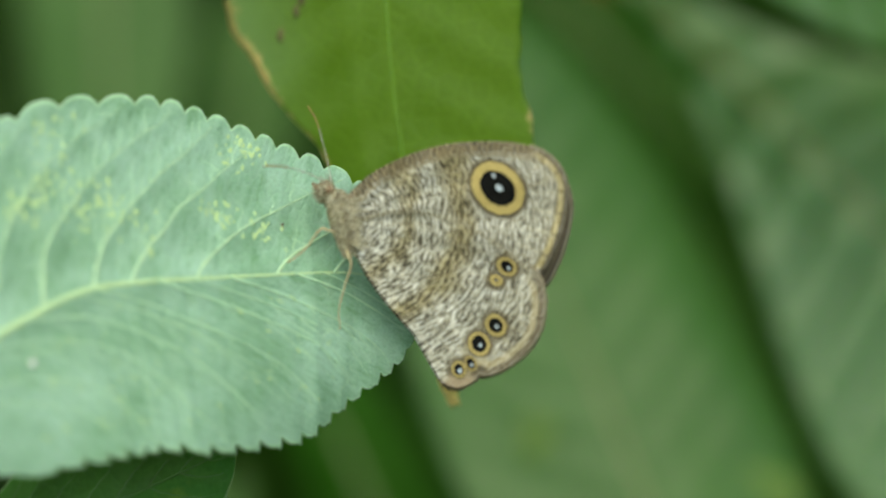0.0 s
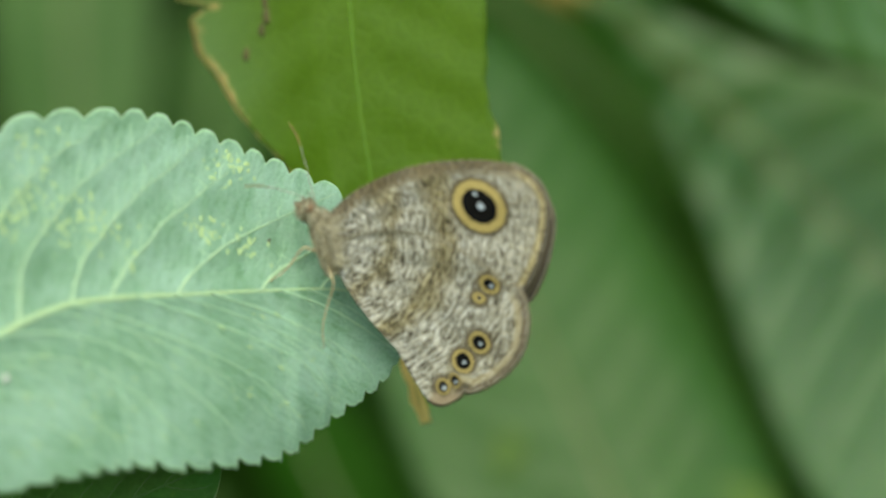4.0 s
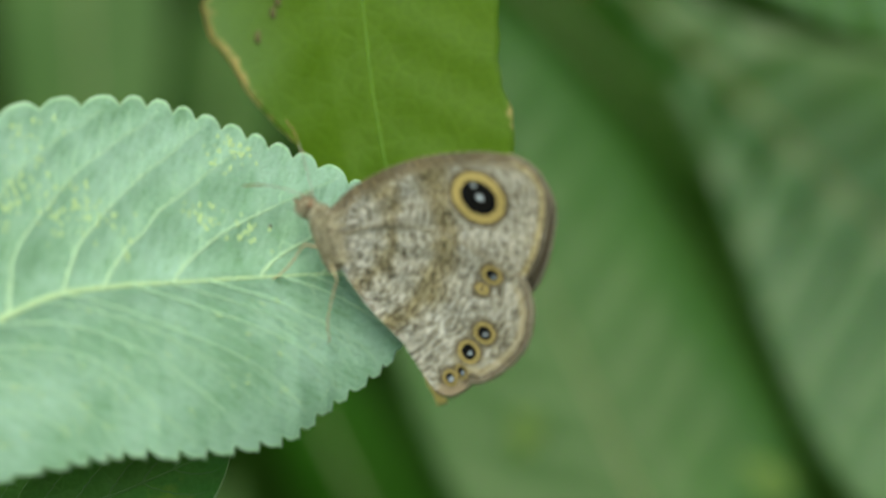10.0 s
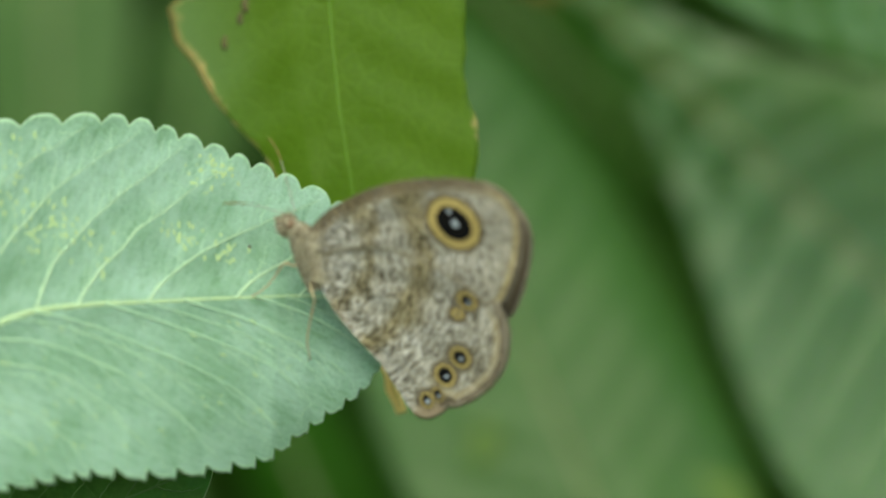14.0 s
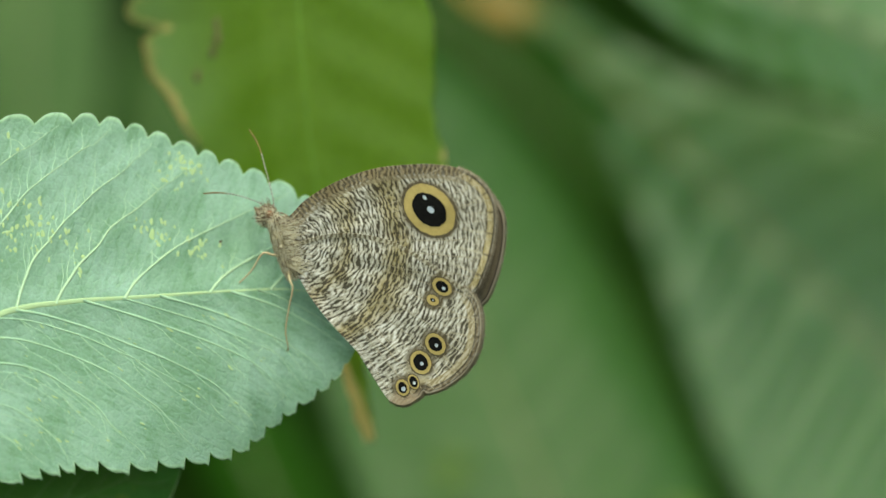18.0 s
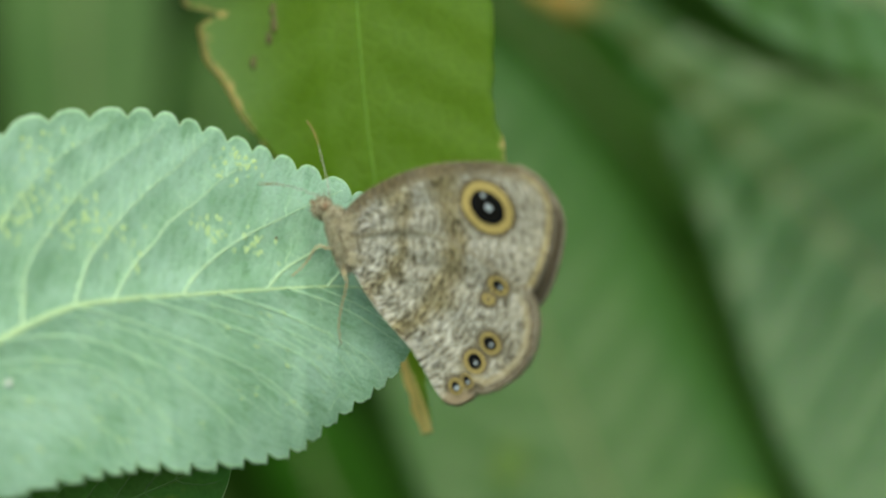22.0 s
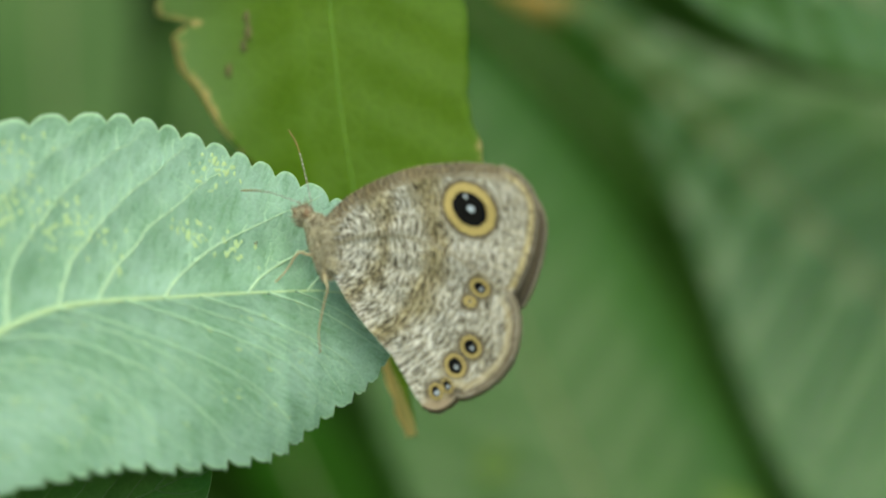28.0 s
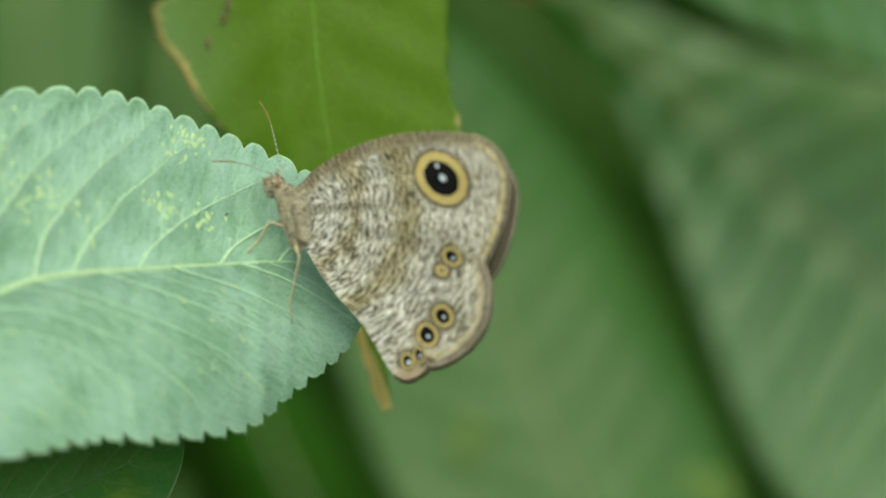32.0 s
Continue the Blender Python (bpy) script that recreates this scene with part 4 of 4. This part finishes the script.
def eyespot(wing_ob, at, ring, pupil, turn, glints, rim=1.16, lift=0.04):
    """Thin ovals that lie on the wing, ragged with scales: brown rim, yellow ring, black pupil, silver glints (mm)."""
    skin = np.array([tuple(v.co) for v in wing_ob.data.vertices]) / MM

    def depth(x, z):
        far = (skin[:, 0] - x) ** 2 + (skin[:, 2] - z) ** 2
        near = np.argpartition(far, 6)[:6]
        return float(np.average(skin[near, 1], weights=1 / (far[near] + 0.01)))

    bm = bmesh.new()
    c, s = math.cos(radians(turn)), math.sin(radians(turn))
    seg = 72
    layers = [(ring[0] * rim, ring[1] * rim, 0, 0, 0), (*ring, 0, 0, 1), (*pupil, 0, 0, 2)]
    for k, (a, b, dx, dz, m) in enumerate(layers + [(g[2], g[3], g[0], g[1], 3) for g in glints]):
        up = lift + 0.02 + 0.03 * min(k, 3)
        jag = (0.07, 0.028, 0.06, 0.22)[m]
        rings = []
        for q in (0.15, 0.4, 0.7, 1.0, 1.0):
            row = []
            for i in range(seg):
                t = 2 * math.pi * i / seg
                rough = 1 + q * jag * (noise.noise(Vector((3 * math.cos(t), 3 * math.sin(t), k + at[0]))) + 0.8 * noise.noise(Vector((9 * math.cos(t), 9 * math.sin(t), k + at[0]))))
                px, pz = a * q * rough * math.cos(t), b * q * rough * math.sin(t)
                x, z = at[0] + dx + px * c - pz * s, at[1] + dz + px * s + pz * c
                row.append(bm.verts.new(Vector((x, depth(x, z) - up + (0.06 if len(rings) == 4 else 0.0), z)) * MM))
            rings.append(row)
        bm.faces.new(rings[0]).material_index = m
        for inner, outer in zip(rings, rings[1:]):
            for i in range(seg):
                bm.faces.new((inner[i], outer[i], outer[(i + 1) % seg], inner[(i + 1) % seg])).material_index = m
    bmesh.ops.recalc_face_normals(bm, faces=bm.faces)
    ob = part("eyespot", bm, [RIM, RING, PUPIL, GLINT], wing_ob, "black eyespot ringed in yellow")
    for p in ob.data.polygons:
        p.use_smooth = False
    return ob


def build_butterfly():
    thing = empty("butterfly", (ROOT[0], 0, ROOT[1]))
    fore = [(-0.55, 1.55), (0.38, 2.98), (1.78, 4.16), (4.15, 5.40), (6.55, 6.20), (8.80, 6.52), (11.44, 6.62), (13.68, 6.25), (15.31, 5.26), (16.26, 3.78), (16.42, 1.98), (16.12, 0.00), (15.56, -1.85), (14.72, -3.34), (12.98, -3.96), (9.46, -3.52), (4.62, -2.20), (0.66, -0.66)]
    hind = [(0.66, 0.35), (4.18, 1.14), (8.14, 0.53), (11.22, -1.14), (13.20, -2.55), (14.56, -3.52), (15.14, -4.84), (15.22, -6.69), (14.78, -8.45), (13.77, -9.86), (12.32, -10.96), (11.05, -11.42), (10.58, -11.30), (10.18, -11.78), (9.02, -12.42), (7.80, -12.02), (6.90, -10.74), (5.84, -8.89), (4.18, -7.13), (2.42, -5.19), (1.01, -3.17), (0.00, -0.97)]
    wing("far_forewing", fore, (0.40, 0.75), WING_EDGE, thing, WING_Y + 1.4, (0.58, -0.92), -0.3, "far forewing, its dark margin showing behind", False)
    wing("far_hindwing", hind, (0.22, 0.68), HIND_WING, thing, WING_Y + 1.1, (0.05, 0.02), -0.3, "far hindwing behind the near one", False)
    near = wing("forewing", fore, (0.40, 0.75), FORE_WING, thing, WING_Y, (0, 0), 0.4, "grey-brown forewing with one large eyespot")
    low = wing("hindwing", hind, (0.22, 0.68), HIND_WING, thing, WING_Y - 0.45, (0, 0), 0.4, "grey-brown hindwing with six small eyespots")
    for ob, spots in ((near, FORE_SPOTS), (low, HIND_SPOTS)):
        for spot in spots:
            eyespot(ob, *spot)

    # thorax: a blunt spindle from the neck down to the waist
    bm = bmesh.new()
    axis = spline([(-1.15, 2.10), (-0.85, 1.25), (-0.55, 0.1), (-0.25, -1.1), (0.05, -2.3)], 18)
    girth = [0.55, 0.74, 0.86, 0.92, 0.94, 0.93, 0.91, 0.89, 0.86, 0.83, 0.79, 0.74, 0.69, 0.63, 0.56, 0.48, 0.38, 0.24]
    tube(bm, [(x, WING_Y + 0.5, z) for x, z in axis], girth, 18, 1.05)
    part("thorax", bm, GREY_FUR, thing, "pale furry thorax")
    bm = bmesh.new()
    path = spline([(0.04, -0.44), (1.76, -2.64), (3.83, -4.93), (5.50, -6.78)], 16)
    tube(bm, [(x, WING_Y + 1.0, z) for x, z in path], [0.5 * math.sin(0.6 + 2.4 * i / 15) ** 0.7 + 0.1 for i in range(16)], 12)
    part("abdomen", bm, BELLY, thing)
    hx, hz = (-1.98, 2.50)
    bm = bmesh.new()
    ball(bm, (hx, WING_Y + 0.5, hz), (0.72, 0.72, 0.66), 40, 0, 18)
    ball(bm, (-1.40, WING_Y + 0.5, 1.88), (0.80, 0.85, 0.72), 40, 0, 14)
    head = part("head", bm, GREY_FUR, thing, "brown furry head")
    for dy in (-0.55, 0.55):
        bm = bmesh.new()
        ball(bm, (hx + 0.15, WING_Y + 0.5 + dy, hz + 0.02), (0.34, 0.34, 0.38), 0, 0, 14)
        part("eye", bm, COMPOUND, head, "reddish brown eye")
        bm = bmesh.new()
        tube(bm, [(hx - 0.45, WING_Y + 0.5 + dy * 0.4, hz - 0.1), (hx - 0.80, WING_Y + 0.5 + dy * 0.5, hz + 0.25), (hx - 1.05, WING_Y + 0.5 + dy * 0.5, hz + 0.6)], [0.24, 0.18, 0.05], 7)
        part("palp", bm, FUR, head)
    rng = random.Random(8)
    fur = bmesh.new()
    for k in range(3000):
        d = Vector((rng.gauss(-0.2, 1), rng.gauss(-0.4, 1), rng.gauss(0, 1))).normalized()
        if k < 620:
            p = Vector((hx + 0.12, WING_Y + 0.5, hz - 0.15)) + Vector((d.x * 0.72, d.y * 0.75, d.z * 0.72))
            flow, length = Vector((-0.55, 0, 0.15)), rng.uniform(0.2, 0.62)
            tones = (0.50, 0.85)
        else:
            q = rng.uniform(0, 16.9)
            c, g = axis[int(q)] * (1 - q % 1) + axis[int(q) + 1] * (q % 1), girth[int(q)]
            side = Vector((d.x, d.y, 0)).normalized()
            p = Vector((c[0], WING_Y + 0.5, c[1])) + Vector((side.x * 0.96, side.y, side.x * 0.25)) * g * 0.97
            d, flow, length = side, Vector((0.45, 0, -0.9)), rng.uniform(0.25, 0.65)
            tones = (0.20, 0.60)
        e = p + (d * 0.55 + flow) * length
        tone = rng.random()
        tube(fur, [p, (p + e) / 2 + d * 0.05, e], [0.028, 0.018, 0.004], 4, 1.0, 0 if tone < tones[0] else (2 if tone < tones[1] else 1))
    for k in range(700):
        d = Vector((rng.gauss(0, 1), rng.gauss(-0.6, 1), rng.gauss(0, 1))).normalized()
        p = Vector((-1.18, WING_Y + 0.5, 1.95)) + Vector((d.x * 0.80, d.y * 0.88, d.z * 0.74))
        e = p + (d * 0.5 + Vector((0.3, 0, -0.55))) * rng.uniform(0.3, 0.7)
        tube(fur, [p, (p + e) / 2 + d * 0.05, e], [0.028, 0.018, 0.004], 4, 1.0, rng.choice((0, 0, 1, 2, 2)))
    # long hairs that lie over the wings' roots
    for k in range(260):
        h = rng.uniform(-1, 1)
        p = Vector((-0.15 - 0.3 * h + rng.uniform(-0.35, 0.3), WING_Y - 0.66 - rng.uniform(0, 0.12), 0.1 + 1.8 * h))
        e = p + Vector((1.0, 0.0, 0.35 * h + rng.gauss(0.0, 0.3))) * rng.uniform(0.4, 1.5)
        tube(fur, [p, (p + e) / 2 + Vector((0, -0.08, 0)), e], [0.024, 0.018, 0.004], 4, 1.0, rng.choice((0, 1, 2, 2)))
    # stiff bristles over the brow
    for k in range(9):
        p = Vector((hx + rng.uniform(-0.3, 0.4), WING_Y + 0.1, hz + 0.5))
        e = p + Vector((rng.uniform(-0.45, 0.25), 0, rng.uniform(0.5, 0.95)))
        tube(fur, [p, (p + e) / 2, e], [0.03, 0.022, 0.006], 4, 1.0, 0)
    tagged(part("fur", fur, [FUR, BELLY, GREY_FUR], thing), kind="stuff")
    for points, depth in (([(-1.50, 2.90), (-1.72, 4.18), (-2.26, 6.16), (-2.86, 8.01), (-3.60, 9.20)], 0.2),
                          ([(-1.92, 3.05), (-2.95, 3.56), (-4.30, 3.98), (-5.64, 4.18), (-7.02, 4.12)], -0.3)):
        bm = bmesh.new()
        line = spline(points, 44)
        for q in range(43):
            club = q > 27
            m = 2 if club else (1 if q % 2 else 0)
            y = WING_Y + 0.5 + depth * (1 + q / 20)
            rad = 0.034 if not club else 0.038 + 0.022 * math.sin((q - 27) / 16 * math.pi * 0.9)
            y2 = WING_Y + 0.5 + depth * (1 + (q + 1) / 20)
            tube(bm, [(line[q][0], y, line[q][1]), (line[q + 1][0], y2, line[q + 1][1])], [rad, rad], 6, 1.0, m)
        part("antenna", bm, [FEELER, FEELER_WHITE, CLUB], thing, "banded antenna with an orange-brown club")
    legs = (([(-0.57, -0.70), (-1.54, -0.66), (-2.33, -0.57), (-3.21, -1.85), (-4.18, -2.82), (-5.37, -3.52)], (-1.6, -1.9, -2.0, -1.3, -0.8, -0.5)),
            ([(-0.40, -1.50), (-0.09, -2.64), (0.13, -3.30), (-0.22, -4.84), (-0.53, -6.60), (-0.35, -8.10)], (-1.6, -2.4, -2.4, -1.7, -1.0, -0.5)))
    for points, depths in legs:
        bm = bmesh.new()
        line = spline([(x, y, z) for (x, z), y in zip(points, depths)], 26)
        tube(bm, line, [0.12 - 0.0030 * q for q in range(26)], 7)
        tube(bm, [line[25], line[25] + np.array((-0.15, 0.05, -0.2))], [0.06, 0.02], 5)
        part("leg", bm, LEG, thing, "slender tan leg")
    tagged(thing, "grey-brown butterfly with closed streaked wings and ringed eyespots", "butterfly")
    return thing


# ---- stems of the shrubs, out of the lens's view, that carry the leaves
def build_stems():
    for name, label, line, thick in (
            ("shrub_stem", "green shrub stem beside the pale leaf", [(-62, 40, -900), (-58, 34, -400), (-50, 18, -34), (-48, 14, 60)], 3.0),
            ("thicket_stem", "woody stem rising behind the leaves", [(90, 190, -900), (85, 180, -300), (80, 170, -60), (74, 160, 120)], 5.0),
            ("thicket_stem", "woody stem rising behind the leaves", [(-80, 220, -900), (-84, 210, -200), (-80, 200, 60), (-70, 190, 140)], 4.5)):
        thing = empty(name, (line[0][0], line[0][1], -900))
        o = Vector((line[0][0], line[0][1], -900))
        bm = bmesh.new()
        pts = spline([Vector(p) - o for p in line], 40)
        tube(bm, pts, [thick * (1 - 0.012 * i) for i in range(40)], 10)
        part("stem", bm, STALK, thing)
        tagged(thing, label, "stem")


build_ground()
build_backdrop()
build_foliage()
build_big_leaves()
build_withered_scrap()
build_stems()
build_hanging_leaf()
pale_leaf, bead, bead_at = build_pale_leaf()
under_leaf = build_under_leaf()
butterfly = build_butterfly()


# ---- what sways in the breeze
def motions():
    # seconds, drift (mm across, mm up) and turn (degrees about x, y, z) round a pivot of each
    leaf_sway = [
        (0, -1.728, -1.731, -2.79, -0.12, 12.75), (0.5, -1.915, -2.171, -2.30, 0.32, 11.82), (1, -2.213, -1.893, -2.78, 1.11, 10.72),
        (1.5, -1.463, -2.135, -3.21, 1.00, 9.97), (2, -1.142, -1.783, -0.50, 0.74, 9.80), (2.5, -0.136, -2.151, -0.17, 0.53, 7.13),
        (3, -0.799, -1.348, -0.44, 0.74, 9.11), (3.5, -0.204, -1.513, -0.17, 1.12, 8.67), (5.5, -2.498, -1.048, -3.93, 1.93, 6.83),
        (6, -1.519, -0.789, -2.44, 0.92, 5.77), (6.5, -2.374, -1.192, -1.85, 1.64, 5.96), (7, -2.316, -0.864, -2.61, 0.62, 7.27),
        (7.5, -3.403, -0.417, -1.57, 0.81, 6.22), (8, -2.660, -1.196, -2.41, 1.27, 7.32), (8.5, -2.135, -1.461, -0.24, 1.12, 4.72),
        (9, -3.137, -0.840, -0.73, 1.02, 6.79), (9.5, -2.933, -0.760, -0.85, 1.38, 4.51), (10, -1.595, -1.758, 1.30, 1.71, 1.63),
        (10.5, -2.000, -1.416, 1.50, 0.29, 1.15), (11, -2.006, -2.750, 1.81, 2.06, -2.95), (11.5, -2.578, -2.797, 2.85, 2.17, -4.96),
        (12, -2.087, -2.301, 2.34, 1.22, -5.61), (12.5, -2.085, -2.541, 2.72, 2.05, -6.09), (13, -0.994, -2.308, 2.10, 0.74, -6.26),
        (13.5, -0.284, -3.086, 2.12, 2.03, -5.93), (15.5, -0.880, -2.054, 4.50, 0.51, 1.29), (16, -0.251, -1.634, 1.82, 1.47, 2.80),
        (16.5, -0.287, -1.137, 4.16, 1.40, 1.62), (17, -0.360, -1.067, 2.43, 1.31, 1.28), (17.5, -1.173, 0.168, 3.25, -0.16, 2.05),
        (18, -0.201, -0.117, 2.77, 0.46, 1.18), (18.5, -0.191, -0.493, 1.71, -0.17, 5.10), (19, 0.624, -0.787, 1.37, 0.31, 4.23),
        (19.5, 0.171, -0.813, 2.97, 1.05, 1.85), (20, -0.343, -0.946, 2.41, 1.45, 2.18), (20.5, -0.270, -0.511, 2.57, 0.31, 3.44),
        (21, 0.207, -0.835, 0.42, 0.52, 5.24), (21.5, 0.759, -0.410, 0.10, 0.55, 5.92), (22, -0.170, -0.660, 2.13, 0.18, 5.78),
        (22.5, 0.074, -0.167, 0.36, 0.50, 5.21), (23, 0.537, -0.435, 0.38, 0.57, 3.40), (23.5, 0.074, -0.136, 2.36, 0.12, 2.95),
        (24, 0.412, -1.015, 0.26, 0.40, 3.29), (24.5, 0.437, -0.715, 1.54, -0.11, 4.63), (25, 1.290, -1.497, -0.10, 1.35, 2.69),
        (25.5, 0.035, -0.565, 0.13, -0.67, 6.93), (27.5, 0.158, -1.087, -0.57, 2.13, 5.40), (28, -0.259, -0.551, -1.59, 1.35, 7.81),
        (28.5, 0.316, -1.006, -1.78, 1.90, 7.61), (29, 0.174, -0.905, -2.09, 1.53, 7.15), (29.5, -0.074, -0.724, -2.01, 1.34, 7.81),
        (30, -0.465, -0.399, -2.65, 1.74, 6.91), (30.5, -0.114, -0.923, -1.67, 1.22, 7.45), (31, -0.225, -0.787, -2.74, 1.92, 8.59),
        (31.5, -0.291, -0.336, -3.08, 0.24, 10.08), (32, -0.654, -0.380, -2.84, 0.10, 10.32),
    ]
    fly_sway = [
        (0, -2.056, -1.148, -5.14, 2.53, 7.51), (0.5, -2.278, -1.628, -4.84, 2.54, 7.33), (1, -2.575, -1.408, -4.26, 3.02, 7.00),
        (1.5, -1.836, -1.747, -3.39, 2.38, 6.65), (2, -1.501, -1.388, -1.91, 1.96, 6.27), (2.5, -0.508, -1.861, -1.31, 0.12, 5.88),
        (3, -1.154, -0.821, -0.95, 2.05, 5.69), (3.5, -0.590, -1.016, -0.74, 2.21, 5.55), (5.5, -2.790, -0.954, -0.16, 2.39, 5.85),
        (6, -1.744, -0.763, 0.53, 0.75, 5.92), (6.5, -2.546, -1.208, 0.52, 1.04, 5.99), (7, -2.505, -0.584, 0.99, 1.80, 6.02),
        (7.5, -3.611, -0.320, 0.66, 0.52, 6.03), (8, -2.851, -1.040, 0.74, 1.44, 5.95), (8.5, -2.326, -1.700, 1.07, -0.04, 5.92),
        (9, -3.308, -0.744, 1.37, 1.88, 5.48), (9.5, -3.123, -0.688, 0.84, 1.52, 5.05), (10, -1.779, -1.978, 2.04, 0.61, 3.88),
        (10.5, -2.002, -1.302, 1.77, 0.97, 2.08), (11, -1.541, -3.093, 1.98, -0.60, 0.32), (11.5, -2.160, -2.985, 2.25, -0.86, -1.06),
        (12, -1.670, -2.407, 2.34, 0.15, -1.78), (12.5, -1.664, -2.745, 2.64, 0.79, -2.13), (13, -0.834, -2.514, 4.69, -1.44, -2.29),
        (13.5, -0.164, -3.038, 5.56, 0.74, -2.59), (15.5, -0.254, -1.443, 3.92, 1.22, -6.78), (16, 0.247, -1.213, 2.37, 2.44, -5.84),
        (16.5, 0.341, -0.542, 3.07, 1.78, -5.99), (17, 0.199, -0.549, 1.00, 2.24, -4.90), (17.5, -0.566, 0.637, 1.40, 1.74, -3.74),
        (18, 0.476, 0.167, 0.52, 0.66, -4.64), (18.5, 0.223, -0.045, 0.70, 1.62, -3.47), (19, 1.075, -0.391, 0.67, 1.40, -4.87),
        (19.5, 0.697, -0.491, 1.92, 0.88, -5.80), (20, 0.230, -0.802, 2.90, 0.76, -6.01), (20.5, 0.232, 0.003, 1.49, 1.40, -5.30),
        (21, 0.669, -0.388, 0.53, 2.01, -4.56), (21.5, 1.228, 0.086, 0.99, 1.98, -4.80), (22, 0.253, -0.109, 1.56, 2.00, -4.75),
        (22.5, 0.563, 0.328, 1.08, 2.06, -5.03), (23, 1.097, 0.082, 1.04, 1.65, -5.73), (23.5, 0.637, 0.388, 2.53, 0.97, -6.24),
        (24, 0.906, -0.465, 1.01, 1.36, -5.62), (24.5, 0.939, -0.204, 1.97, 1.71, -4.85), (25, 1.897, -1.010, 0.82, 1.80, -6.08),
        (25.5, 0.484, -0.017, 0.34, 1.17, -4.00), (27.5, 0.557, -0.962, -5.60, 3.48, -4.01), (28, 0.132, -0.441, -6.27, 3.32, -3.40),
        (28.5, 0.752, -0.848, -6.25, 3.86, -3.74), (29, 0.608, -0.745, -6.25, 2.97, -3.98), (29.5, 0.358, -0.594, -5.62, 3.07, -3.85),
        (30, -0.042, -0.241, -5.96, 3.24, -3.79), (30.5, 0.271, -0.806, -5.97, 2.96, -3.49), (31, 0.185, -0.685, -7.03, 3.61, -3.37),
        (31.5, 0.073, -0.184, -7.31, 2.45, -2.74), (32, -0.307, -0.250, -7.77, 2.50, -2.73),
    ]
    leaf_pivot, fly_pivot = (-14.00, -5.50), (-12.60, -5.00)
    for thing, at, pivot, sway in ((pale_leaf, (LEAF_BASE[0], 0.0, LEAF_BASE[1]), leaf_pivot, leaf_sway),
                                   (bead, bead_at, leaf_pivot, leaf_sway),
                                   (under_leaf, (LOW_BASE[0], 5.0, LOW_BASE[1]), leaf_pivot, leaf_sway),
                                   (butterfly, (ROOT[0], 0.0, ROOT[1]), fly_pivot, fly_sway)):
        walk(thing, [(t, pose((pivot[0] + x) * MM, 0, H + (pivot[1] + z) * MM, rx, ry, rz)
                      @ pose((at[0] - pivot[0]) * MM, at[1] * MM, (at[2] - pivot[1]) * MM)) for t, x, z, rx, ry, rz in sway])


motions()
